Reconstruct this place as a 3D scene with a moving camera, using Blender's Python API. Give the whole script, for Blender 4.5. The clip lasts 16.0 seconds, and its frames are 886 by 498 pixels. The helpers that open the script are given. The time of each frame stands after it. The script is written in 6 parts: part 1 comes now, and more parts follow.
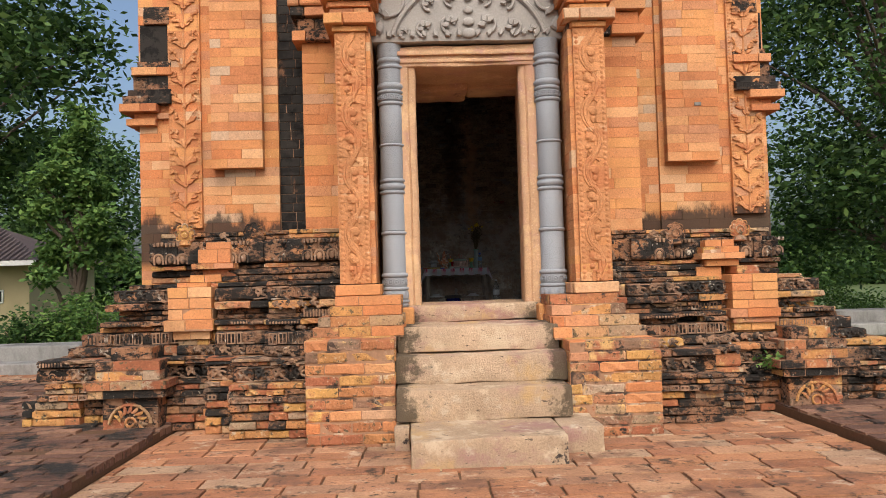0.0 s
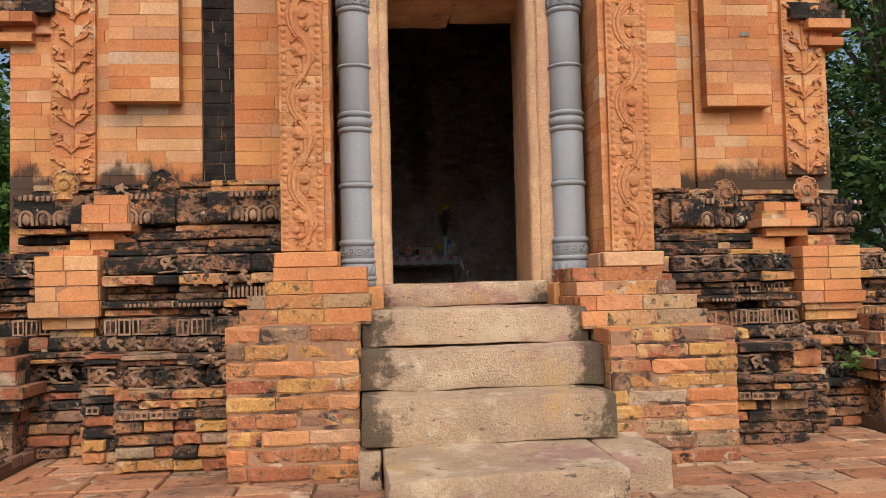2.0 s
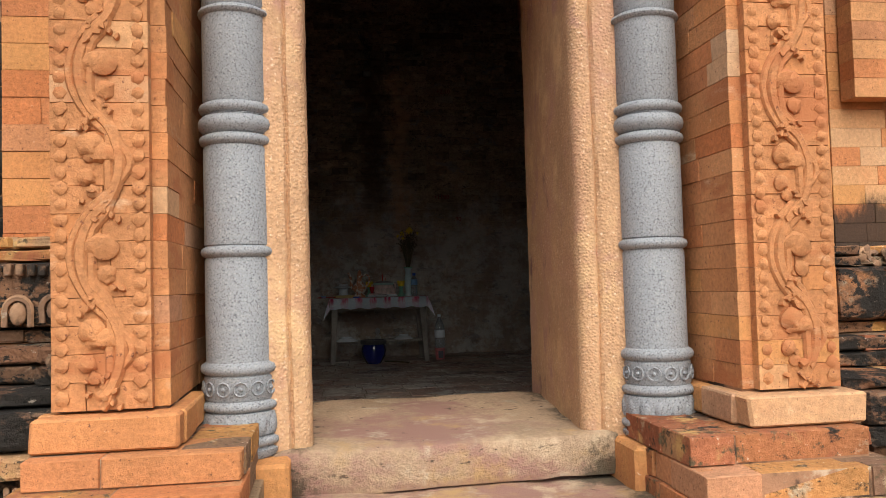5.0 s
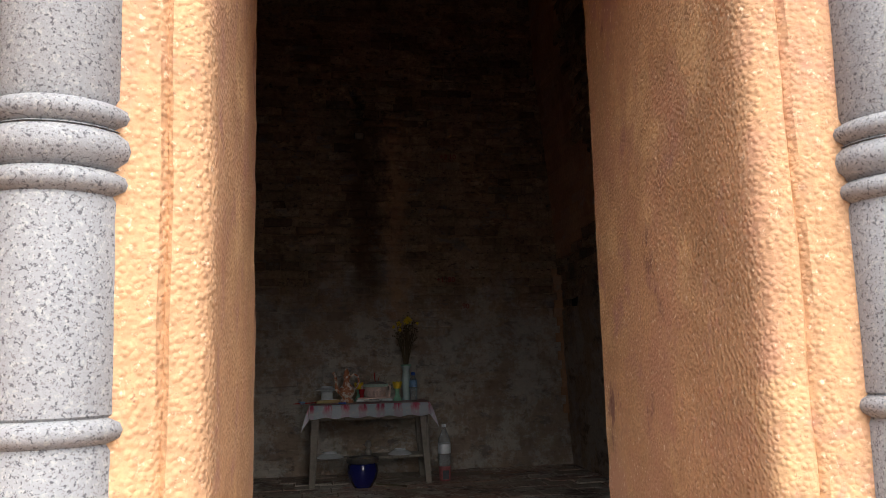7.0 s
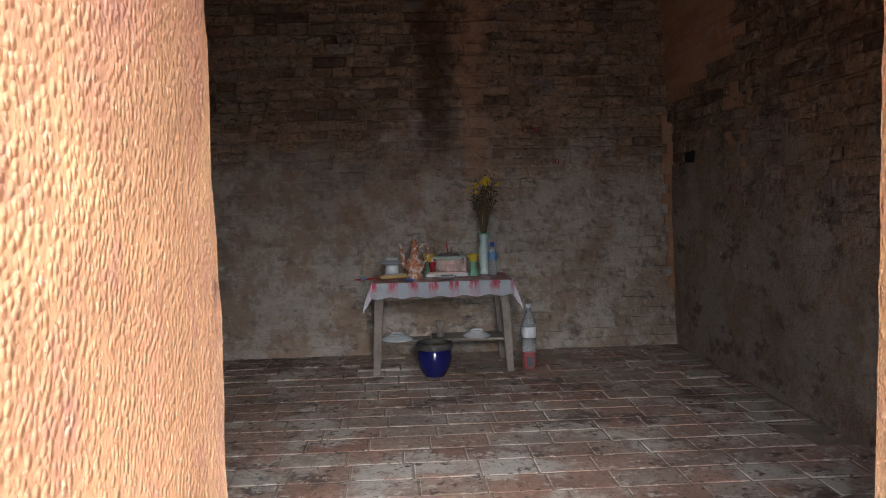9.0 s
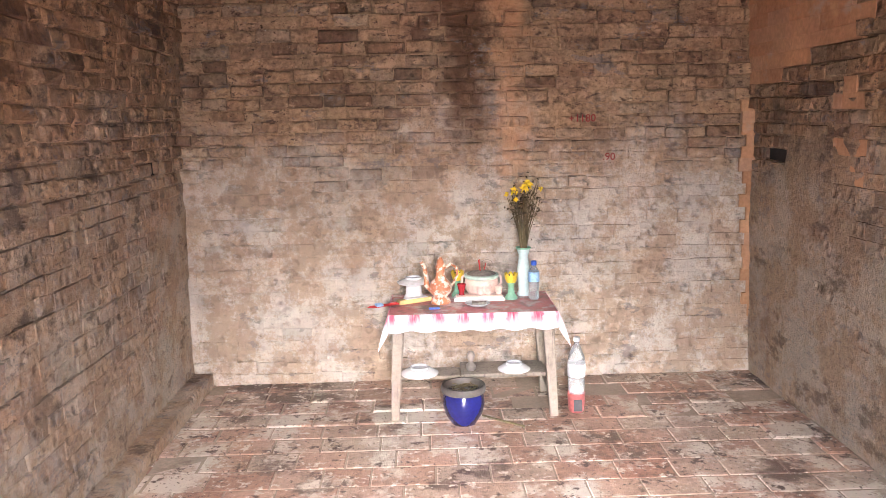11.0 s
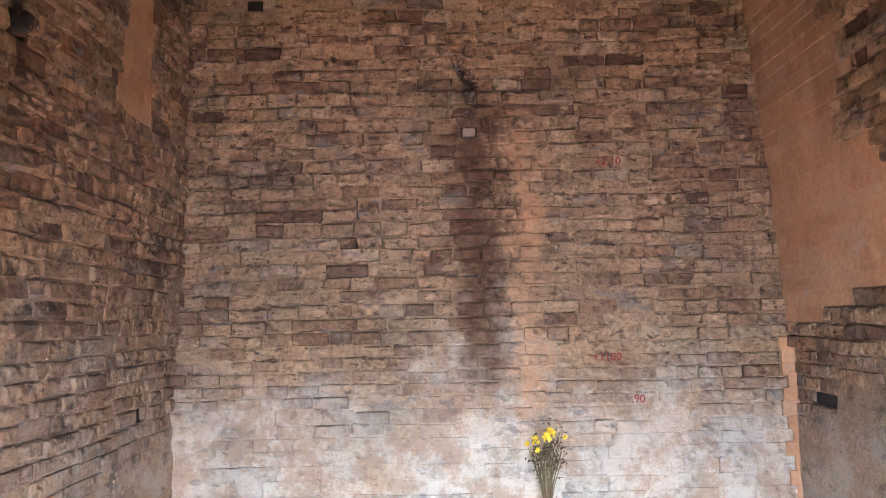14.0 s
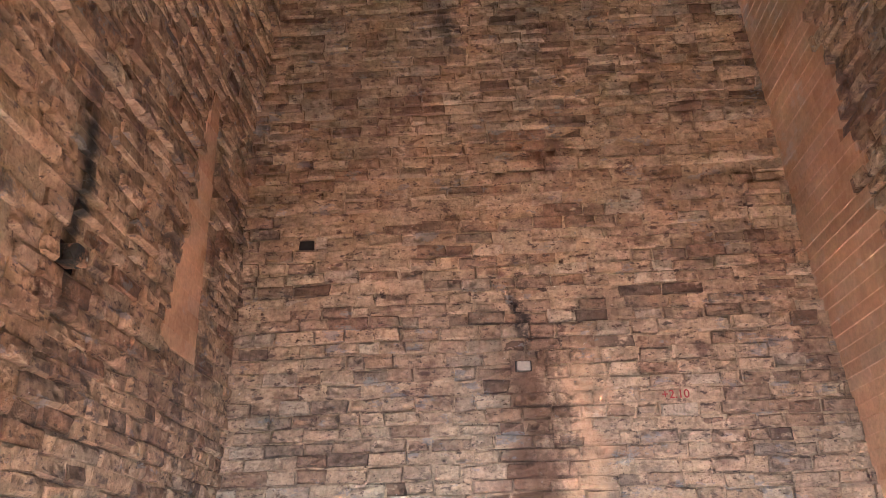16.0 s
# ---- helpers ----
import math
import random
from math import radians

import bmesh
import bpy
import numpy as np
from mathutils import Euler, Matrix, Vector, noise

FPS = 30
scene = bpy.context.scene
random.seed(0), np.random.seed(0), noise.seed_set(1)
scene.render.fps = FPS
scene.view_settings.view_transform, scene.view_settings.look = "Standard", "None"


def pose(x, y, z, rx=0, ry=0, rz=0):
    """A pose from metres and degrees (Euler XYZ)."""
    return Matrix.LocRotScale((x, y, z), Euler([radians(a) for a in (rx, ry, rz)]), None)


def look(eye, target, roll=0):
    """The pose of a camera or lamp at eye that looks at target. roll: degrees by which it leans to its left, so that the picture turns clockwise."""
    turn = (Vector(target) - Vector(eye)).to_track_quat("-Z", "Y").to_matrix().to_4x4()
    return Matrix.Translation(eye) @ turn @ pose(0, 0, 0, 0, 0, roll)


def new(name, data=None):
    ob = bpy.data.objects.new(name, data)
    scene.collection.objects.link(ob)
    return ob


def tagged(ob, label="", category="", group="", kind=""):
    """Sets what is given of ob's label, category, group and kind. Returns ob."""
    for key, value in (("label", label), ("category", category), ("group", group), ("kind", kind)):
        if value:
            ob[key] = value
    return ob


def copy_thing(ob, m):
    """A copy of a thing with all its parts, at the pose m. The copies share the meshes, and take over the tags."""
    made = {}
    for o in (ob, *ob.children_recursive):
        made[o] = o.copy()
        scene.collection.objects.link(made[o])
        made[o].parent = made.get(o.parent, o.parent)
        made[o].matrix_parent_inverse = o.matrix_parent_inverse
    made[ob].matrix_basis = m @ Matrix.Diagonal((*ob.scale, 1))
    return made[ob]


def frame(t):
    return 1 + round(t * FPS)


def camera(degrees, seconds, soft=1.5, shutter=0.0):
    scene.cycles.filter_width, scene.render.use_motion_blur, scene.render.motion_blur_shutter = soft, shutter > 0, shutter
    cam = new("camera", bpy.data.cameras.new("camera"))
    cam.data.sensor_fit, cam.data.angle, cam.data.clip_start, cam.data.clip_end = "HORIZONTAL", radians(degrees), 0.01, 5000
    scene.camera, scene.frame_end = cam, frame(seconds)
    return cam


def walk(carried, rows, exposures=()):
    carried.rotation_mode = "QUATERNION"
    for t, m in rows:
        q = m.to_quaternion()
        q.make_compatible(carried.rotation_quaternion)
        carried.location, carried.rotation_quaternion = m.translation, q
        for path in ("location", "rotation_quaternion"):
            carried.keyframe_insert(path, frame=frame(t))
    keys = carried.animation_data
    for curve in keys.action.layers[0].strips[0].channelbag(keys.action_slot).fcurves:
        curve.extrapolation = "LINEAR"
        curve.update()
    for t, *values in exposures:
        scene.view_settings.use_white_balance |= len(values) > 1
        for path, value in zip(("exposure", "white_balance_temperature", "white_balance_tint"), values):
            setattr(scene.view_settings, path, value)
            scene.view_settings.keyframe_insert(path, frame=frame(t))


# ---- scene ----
cam = camera(58.8, 16.0, soft=0.8)
METRES, EYE, TILT, LEAN, TURN = 8.0 * 1.07, 1.06 * 1.07, 0.0, 0.0, -1.5
ROWS = [
    (0.0, 0.0, 0.0, 0.0, 0.06, 2.2, 1.68),
    (0.5, -0.0075, 0.0393, -0.0136, -0.45, 2.19, 1.56),
    (1.0, -0.0072, 0.096, -0.0286, -1.37, 2.18, 1.5),
    (1.5, -0.0165, 0.1514, -0.0262, -2.15, 2.25, 1.39),
    (2.0, -0.0227, 0.2005, -0.0278, -3.68, 2.82, 1.32),
    (2.5, -0.021, 0.2629, -0.0275, -4.76, 3.98, 1.38),
    (3.0, -0.0186, 0.3156, -0.0233, -5.48, 5.11, 1.47),
    (5.5, -0.0059, 0.5104, 0.0424, -6.81, 2.1, 1.43),
    (6.0, -0.006, 0.5468, 0.0466, -7.07, 6.35, 1.47),
    (6.5, 0.0012, 0.5853, 0.0519, -7.08, 8.94, 1.51),
    (7.0, 0.0005, 0.6255, 0.0553, -7.01, 8.01, 1.49),
    (7.5, 0.002, 0.6567, 0.0645, -6.39, 5.11, 1.57),
    (8.0, 0.0054, 0.6849, 0.0678, -3.88, 4.48, 1.58),
    (8.5, 0.0029, 0.7218, 0.0721, -2.8, 1.64, 1.48),
    (9.0, 0.006, 0.7496, 0.0864, -1.79, -4.21, 1.4),
    (11.5, 0.0067, 0.8852, 0.148, 0.36, -9.85, 1.22),
    (12.0, 0.0037, 0.9021, 0.1493, 0.59, -8.62, 1.23),
    (12.5, 0.0073, 0.9074, 0.1519, 0.8, -7.37, 1.29),
    (13.0, 0.009, 0.9075, 0.156, 0.92, -2.72, 1.26),
    (13.5, 0.0106, 0.9055, 0.1615, 1.19, 1.23, 1.24),
    (14.0, 0.01, 0.9042, 0.1644, 1.44, 5.03, 1.22),
    (14.5, 0.0127, 0.9056, 0.1669, 1.77, 9.06, 1.24),
    (15.0, 0.0161, 0.9085, 0.1661, 2.67, 13.61, 1.33),
    (15.5, 0.0074, 0.9193, 0.1654, 3.76, 17.79, 1.41),
    (16.0, 0.004, 0.9315, 0.1628, 4.84, 22.98, 1.41),
]
EXPO = [(0.0, 0.18, 6200, 9), (1.5, -0.02, 6200, 9), (3.2, -0.05, 6200, 9), (5.5, 0.36, 6150, 5), (7.0, 0.85, 6150, 9), (8.0, 1.35, 6000, 11), (9.0, 2.6, 5750, 10), (11.3, 5.6, 6350, 19), (12.0, 5.4, 5850, 14), (12.5, 5.45, 5350, 11), (13.5, 5.85, 5200, 9), (14.5, 6.65, 5200, 6), (16.0, 7.15, 4900, 3)]
walk(cam, [(t, pose(0, 0, EYE, TILT, LEAN, TURN) @ pose(METRES * x, METRES * y, METRES * z, 90 + pitch, roll, yaw)) for t, x, y, z, yaw, pitch, roll in ROWS], EXPO)

# ---- world and sun: bright thin overcast ----
SUN_EL, SUN_AZ = 46.0, 177.0
world = bpy.data.worlds.new("sky")
scene.world = world
world.use_nodes = True
wn, wl = world.node_tree.nodes, world.node_tree.links
sky = wn.new("ShaderNodeTexSky")
sky.sky_type, sky.sun_disc = "NISHITA", False
sky.sun_elevation, sky.sun_rotation = radians(SUN_EL), radians(SUN_AZ)
sky.air_density, sky.dust_density, sky.ozone_density = 1.0, 6.0, 1.0
wl.new(sky.outputs[0], wn["Background"].inputs[0])
wn["Background"].inputs[1].default_value = 0.15
sun = new("sun", bpy.data.lights.new("sun", "SUN"))
sun.data.energy, sun.data.angle, sun.data.color = 1.95, radians(70), (1.0, 0.94, 0.86)
# the sky's light that falls through the doorway
door_sky = new("door_skylight", bpy.data.lights.new("door_skylight", "AREA"))
door_sky.data.shape, door_sky.data.size, door_sky.data.size_y = "RECTANGLE", 0.78, 1.6
door_sky.data.energy, door_sky.data.spread, door_sky.data.color = 1.4, radians(115), (0.80, 0.92, 1.0)
door_sky.matrix_world = look((0.42, 7.62, 2.0), (0.45, 10.4, 0.35))
az, el = radians(SUN_AZ), radians(SUN_EL)
sun.matrix_world = look((math.sin(az) * math.cos(el) * 40, math.cos(az) * math.cos(el) * 40, math.sin(el) * 40), (0, 0, 0))


# ---- materials ----
def nodes_of(name):
    m = bpy.data.materials.new(name)
    m.use_nodes = True
    return m, m.node_tree.nodes, m.node_tree.links


def ramp(n, stops):
    r = n.new("ShaderNodeValToRGB")
    e = r.color_ramp.elements
    while len(e) < len(stops):
        e.new(0.5)
    for el_, (p, c) in zip(e, stops):
        el_.position, el_.color = p, (*c, 1) if len(c) == 3 else c
    return r


def mixer(n, l, fac, a, b, blend="MIX"):
    m = n.new("ShaderNodeMix")
    m.data_type, m.blend_type = "RGBA", blend
    for sock, v in ((m.inputs[0], fac), (m.inputs[6], a), (m.inputs[7], b)):
        if isinstance(v, (int, float)):
            sock.default_value = v
        elif isinstance(v, tuple):
            sock.default_value = (*v, 1)
        else:
            l.new(v, sock)
    return m.outputs[2]


def math_(n, l, op, a, b=0.0, clamp=False):
    m = n.new("ShaderNodeMath")
    m.operation, m.use_clamp = op, clamp
    for sock, v in ((m.inputs[0], a), (m.inputs[1], b)):
        if isinstance(v, (int, float)):
            sock.default_value = v
        else:
            l.new(v, sock)
    return m.outputs[0]


def noise_(n, l, pos, scale, detail=5.0, rough=0.6, stretch=None):
    t = n.new("ShaderNodeTexNoise")
    t.inputs["Scale"].default_value, t.inputs["Detail"].default_value, t.inputs["Roughness"].default_value = scale, detail, rough
    if stretch:
        mp = n.new("ShaderNodeMapping")
        mp.inputs["Scale"].default_value = stretch
        l.new(pos, mp.inputs[0])
        pos = mp.outputs[0]
    l.new(pos, t.inputs["Vector"])
    return t.outputs[0]


def between(n, l, v, lo, hi):
    m = n.new("ShaderNodeMapRange")
    m.interpolation_type = "SMOOTHSTEP"
    m.inputs[1].default_value, m.inputs[2].default_value = lo, hi
    l.new(v, m.inputs[0])
    return m.outputs[0]


def surface(name, stops, stains=(), rough=0.9, grain=40.0, bump=0.35, mottling=0.35, pits=0.0, dist=0.01, fringe=False, pebble=False, ends=None):
    """stops: colours that pieces take by chance. stains: (colour, scale, lo, hi, stretch or None)."""
    m, n, l = nodes_of(name)
    bsdf = n["Principled BSDF"]
    g = n.new("ShaderNodeNewGeometry")
    pos = plan_position(n, l, g)
    info = n.new("ShaderNodeObjectInfo")
    rnd = math_(n, l, "FRACT", math_(n, l, "ADD", info.outputs["Random"], g.outputs["Random Per Island"]))
    r = ramp(n, stops)
    l.new(rnd, r.inputs[0])
    big, fine = noise_(n, l, pos, 2.3, 6, 0.65), noise_(n, l, pos, grain, 6, 0.7)
    col = mixer(n, l, mottling, r.outputs[0], ramp_of(n, l, big, ((0.3, (0.45, 0.45, 0.45)), (0.7, (1.3, 1.3, 1.3)))), "MULTIPLY")
    col = mixer(n, l, mottling, col, ramp_of(n, l, fine, ((0.3, (0.5, 0.5, 0.5)), (0.68, (1.35, 1.35, 1.35)))), "MULTIPLY")
    for colour, scale, lo, hi, stretch in stains:
        k = between(n, l, noise_(n, l, pos, scale, 8, 0.68, stretch), lo, hi)
        col = mixer(n, l, k, col, colour)
    if fringe:   # lichen creeping up the wall from the wet ledges of the base
        sep = n.new("ShaderNodeSeparateXYZ")
        l.new(pos, sep.inputs[0])
        creep = noise_(n, l, pos, 3.0, 8, 0.7, (1.0, 1.0, 0.5))
        top = math_(n, l, "SUBTRACT", sep.outputs[2], math_(n, l, "MULTIPLY", creep, 0.9))
        k = math_(n, l, "MULTIPLY", between(n, l, sep.outputs[2], 1.18, 1.30), math_(n, l, "SUBTRACT", 1.0, between(n, l, top, 1.10, 1.22)))
        k = math_(n, l, "MULTIPLY", k, between(n, l, pos_y(n, l, pos), 6.3, 6.5))
        col = mixer(n, l, math_(n, l, "MULTIPLY", k, 0.9), col, BLACK)
    if ends:   # moss and dirt where nobody treads, at both ends of the steps
        sep = n.new("ShaderNodeSeparateXYZ")
        l.new(pos, sep.inputs[0])
        far = math_(n, l, "ABSOLUTE", math_(n, l, "SUBTRACT", sep.outputs[0], (ends[0] + ends[1]) / 2))
        edge = math_(n, l, "ADD", far, math_(n, l, "MULTIPLY", math_(n, l, "SUBTRACT", noise_(n, l, pos, 6.0, 8, 0.72), 0.5), 0.7))
        k = between(n, l, edge, (ends[1] - ends[0]) / 2 - 0.05, (ends[1] - ends[0]) / 2 + 0.05)
        col = mixer(n, l, math_(n, l, "MULTIPLY", k, 0.85), col, (0.07, 0.055, 0.035))
    l.new(col, bsdf.inputs["Base Color"])
    bsdf.inputs["Roughness"].default_value = rough
    bsdf.inputs["Specular IOR Level"].default_value = 0.25
    b = n.new("ShaderNodeBump")
    b.inputs["Strength"].default_value, b.inputs["Distance"].default_value = bump, dist
    hgt = fine
    if pits:
        v = n.new("ShaderNodeTexVoronoi")
        v.inputs["Scale"].default_value = grain * pits
        l.new(pos, v.inputs["Vector"])
        hgt = math_(n, l, "SUBTRACT" if pebble else "ADD", fine, between(n, l, v.outputs["Distance"], 0.05, 0.7 if pebble else 0.45))
    l.new(hgt, b.inputs["Height"])
    l.new(b.outputs[0], bsdf.inputs["Normal"])
    return m


def pos_y(n, l, pos):
    s = n.new("ShaderNodeSeparateXYZ")
    l.new(pos, s.inputs[0])
    return s.outputs[1]


def plan_position(n, l, g):
    """World position in the plan's own units."""
    v = n.new("ShaderNodeVectorMath")
    v.operation = "SCALE"
    l.new(g.outputs["Position"], v.inputs[0])
    v.inputs["Scale"].default_value = 1 / 1.07
    return v.outputs[0]


def ramp_of(n, l, v, stops):
    r = ramp(n, stops)
    l.new(v, r.inputs[0])
    return r.outputs[0]


def plain(name, colour, rough=0.5, metal=0.0, grain=60.0, vary=0.25, bump=0.1, coat=0.0, alpha=None, trans=0.0):
    m, n, l = nodes_of(name)
    bsdf = n["Principled BSDF"]
    tc = n.new("ShaderNodeTexCoord")
    f = noise_(n, l, tc.outputs["Object"], grain, 5, 0.6)
    col = mixer(n, l, vary, colour, ramp_of(n, l, f, ((0.3, (0.4, 0.4, 0.4)), (0.7, (1.4, 1.4, 1.4)))), "MULTIPLY")
    l.new(col, bsdf.inputs["Base Color"])
    bsdf.inputs["Roughness"].default_value, bsdf.inputs["Metallic"].default_value = rough, metal
    bsdf.inputs["Coat Weight"].default_value = coat
    bsdf.inputs["Transmission Weight"].default_value = trans
    b = n.new("ShaderNodeBump")
    b.inputs["Strength"].default_value, b.inputs["Distance"].default_value = bump, 0.004
    l.new(f, b.inputs["Height"])
    l.new(b.outputs[0], bsdf.inputs["Normal"])
    return m


ORANGE = ((0.0, (0.46, 0.17, 0.07)), (0.25, (0.60, 0.26, 0.11)), (0.5, (0.55, 0.20, 0.075)), (0.7, (0.63, 0.32, 0.14)), (0.88, (0.50, 0.22, 0.11)), (0.95, (0.56, 0.33, 0.19)), (1.0, (0.52, 0.38, 0.26)))
BLACK = (0.03, 0.026, 0.022)
M_BRICK = surface("brick_orange", ORANGE, [((0.30, 0.10, 0.045), 1.3, 0.58, 0.78, None), ((0.62, 0.45, 0.30), 3.1, 0.64, 0.80, None), (BLACK, 2.3, 0.66, 0.80, (1, 1, 0.6)), ((0.16, 0.07, 0.04), 95, 0.60, 0.67, None), ((0.70, 0.52, 0.36), 70, 0.66, 0.72, None)], bump=0.7, mottling=0.5, grain=75, pits=0.0, fringe=True)
M_CLEAN = surface("brick_restored", ((0.0, (0.54, 0.22, 0.085)), (0.3, (0.64, 0.32, 0.12)), (0.6, (0.58, 0.25, 0.10)), (0.85, (0.66, 0.37, 0.18)), (0.95, (0.58, 0.38, 0.23)), (1.0, (0.48, 0.20, 0.10))), [((0.50, 0.20, 0.08), 1.7, 0.5, 0.75, None), ((0.66, 0.50, 0.34), 3.7, 0.62, 0.82, None), (BLACK, 3.3, 0.66, 0.78, None), ((0.20, 0.09, 0.05), 100, 0.61, 0.67, None), ((0.74, 0.56, 0.40), 60, 0.66, 0.72, None)], bump=0.6, mottling=0.45, grain=75, fringe=True)
M_STAIN = surface("brick_lichen", ((0.0, (0.36, 0.17, 0.09)), (0.4, (0.24, 0.135, 0.08)), (0.7, (0.44, 0.22, 0.115)), (1.0, (0.17, 0.11, 0.075))),
                  [((0.50, 0.23, 0.10), 2.4, 0.54, 0.61, None), ((0.40, 0.31, 0.22), 9.0, 0.57, 0.67, None), (BLACK, 3.6, 0.465, 0.56, (1, 1, 1.5)), (BLACK, 18.0, 0.51, 0.58, (1, 1, 1.5)), ((0.44, 0.38, 0.31), 26.0, 0.62, 0.68, None), ((0.012, 0.010, 0.009), 60.0, 0.58, 0.64, None)], bump=1.0, dist=0.025, mottling=0.6, grain=55)
M_WORN = surface("brick_worn", ((0.0, (0.34, 0.12, 0.06)), (0.2, (0.47, 0.20, 0.085)), (0.4, (0.58, 0.32, 0.10)), (0.6, (0.40, 0.145, 0.07)), (0.7, (0.50, 0.30, 0.15)), (0.8, (0.36, 0.25, 0.155)), (0.9, (0.24, 0.13, 0.08)), (1.0, (0.46, 0.33, 0.22))),
                 [((0.36, 0.13, 0.065), 3.4, 0.52, 0.64, None), ((0.58, 0.36, 0.14), 5.5, 0.55, 0.66, None), ((0.46, 0.37, 0.25), 7.5, 0.58, 0.68, None), (BLACK, 6.5, 0.585, 0.66, (1, 1, 1.5)), ((0.12, 0.09, 0.05), 24, 0.55, 0.64, None), ((0.62, 0.50, 0.36), 60, 0.63, 0.68, None), ((0.07, 0.05, 0.03), 75, 0.61, 0.66, None)], bump=0.9, mottling=0.55, grain=60, dist=0.012)
M_RELIEF = surface("carved_brick", ((0.0, (0.55, 0.25, 0.105)), (1.0, (0.57, 0.265, 0.115))), [((0.46, 0.18, 0.075), 2.3, 0.50, 0.62, (1, 1, 2.5)), ((0.64, 0.42, 0.26), 3.1, 0.58, 0.70, (1, 1, 2.5)), ((0.22, 0.09, 0.05), 60, 0.60, 0.68, None)], bump=0.7, mottling=0.5, grain=70)
# black brick; in the recesses its darkness also carries their deep shade
M_BLACK_AND_SHADE = surface("brick_black_and_shade", ((0.0, (0.06, 0.04, 0.028)), (1.0, (0.14, 0.08, 0.05))), [(BLACK, 2.4, 0.30, 0.50, (1, 1, 0.4)), ((0.30, 0.14, 0.07), 4.0, 0.57, 0.68, (1, 1, 0.5)), ((0.012, 0.010, 0.009), 11, 0.48, 0.58, None)], bump=0.9, mottling=0.6)
M_MORTAR = surface("joint_earth", ((0.0, (0.12, 0.065, 0.035)), (1.0, (0.15, 0.08, 0.042))), bump=0.5)
M_INJOINT = surface("inner_joint", ((0.0, (0.25, 0.17, 0.115)), (1.0, (0.27, 0.19, 0.13))), [((0.46, 0.37, 0.28), 4.0, 0.5, 0.66, None)], bump=0.5)
M_CHEEKJOINT = surface("tight_joint", ((0.0, (0.34, 0.19, 0.11)), (1.0, (0.36, 0.20, 0.115))), [((0.06, 0.04, 0.03), 5.0, 0.5, 0.62, None), ((0.52, 0.40, 0.28), 8.0, 0.55, 0.66, None)], bump=0.5)
M_PALEJOINT = surface("pale_joint", ((0.0, (0.36, 0.30, 0.24)), (1.0, (0.38, 0.32, 0.26))), [((0.16, 0.12, 0.09), 3.0, 0.5, 0.7, None)], bump=0.4)
M_PAVER = surface("paver_red", ((0.0, (0.28, 0.115, 0.06)), (0.2, (0.46, 0.22, 0.11)), (0.4, (0.38, 0.16, 0.08)), (0.6, (0.48, 0.27, 0.15)), (0.8, (0.34, 0.15, 0.08)), (1.0, (0.44, 0.29, 0.18))),
                  [((0.20, 0.10, 0.06), 1.9, 0.50, 0.64, None), ((0.50, 0.36, 0.24), 5.0, 0.56, 0.68, None), ((0.07, 0.045, 0.03), 4.2, 0.56, 0.66, None), ((0.09, 0.055, 0.035), 13.0, 0.56, 0.66, None), ((0.07, 0.045, 0.03), 60, 0.62, 0.70, None)], mottling=0.55, bump=0.7, grain=60)
M_PAVER_DARK = surface("paver_dark", ((0.0, (0.13, 0.07, 0.05)), (0.6, (0.19, 0.10, 0.065)), (1.0, (0.28, 0.155, 0.10))), [(BLACK, 3.2, 0.50, 0.62, None), ((0.26, 0.18, 0.13), 8, 0.60, 0.72, None)], bump=0.9, mottling=0.5, dist=0.02)
SAND = ((0.0, (0.47, 0.34, 0.22)), (0.5, (0.50, 0.36, 0.24)), (1.0, (0.44, 0.31, 0.20)))
SAND_STAINS = [((0.36, 0.21, 0.17), 1.5, 0.50, 0.60, (1, 1, 1.6)), ((0.50, 0.33, 0.16), 2.1, 0.54, 0.66, None), ((0.55, 0.45, 0.33), 6.0, 0.56, 0.70, None), ((0.58, 0.45, 0.31), 2.7, 0.52, 0.62, None), ((0.12, 0.085, 0.06), 16, 0.60, 0.68, (1, 1, 2.5))]
M_SAND = surface("sandstone", SAND, SAND_STAINS, grain=80, bump=0.9, mottling=0.5, dist=0.014, ends=(-0.07, 0.84))
M_SAND_LOW = surface("sandstone_chipped", SAND, SAND_STAINS + [((0.05, 0.04, 0.035), 3.2, 0.64, 0.67, None)], grain=80, bump=0.9, mottling=0.5, dist=0.014)
M_JAMB = surface("door_stone", ((0.0, (0.54, 0.33, 0.185)), (1.0, (0.56, 0.35, 0.20))), [((0.50, 0.29, 0.19), 2.6, 0.48, 0.64, (1, 1, 0.7)), ((0.68, 0.46, 0.25), 3.0, 0.5, 0.7, None), ((0.22, 0.12, 0.10), 2.6, 0.60, 0.66, (1, 1, 0.6)), ((0.44, 0.25, 0.19), 4.4, 0.55, 0.68, None), ((0.72, 0.54, 0.38), 85, 0.58, 0.66, None), ((0.34, 0.20, 0.13), 120, 0.60, 0.68, None)],
                 grain=80, bump=0.36, mottling=0.45, dist=0.010, pits=1.3, pebble=True)
M_GRANITE = surface("grey_granite", ((0.0, (0.29, 0.31, 0.335)), (1.0, (0.305, 0.325, 0.35))), [((0.37, 0.385, 0.395), 150, 0.54, 0.60, None), ((0.10, 0.105, 0.12), 190, 0.55, 0.60, None), ((0.17, 0.17, 0.18), 260, 0.56, 0.62, None), ((0.40, 0.36, 0.30), 2.0, 0.58, 0.8, None)],
                    grain=150, bump=0.35, mottling=0.15, rough=0.75, dist=0.004)
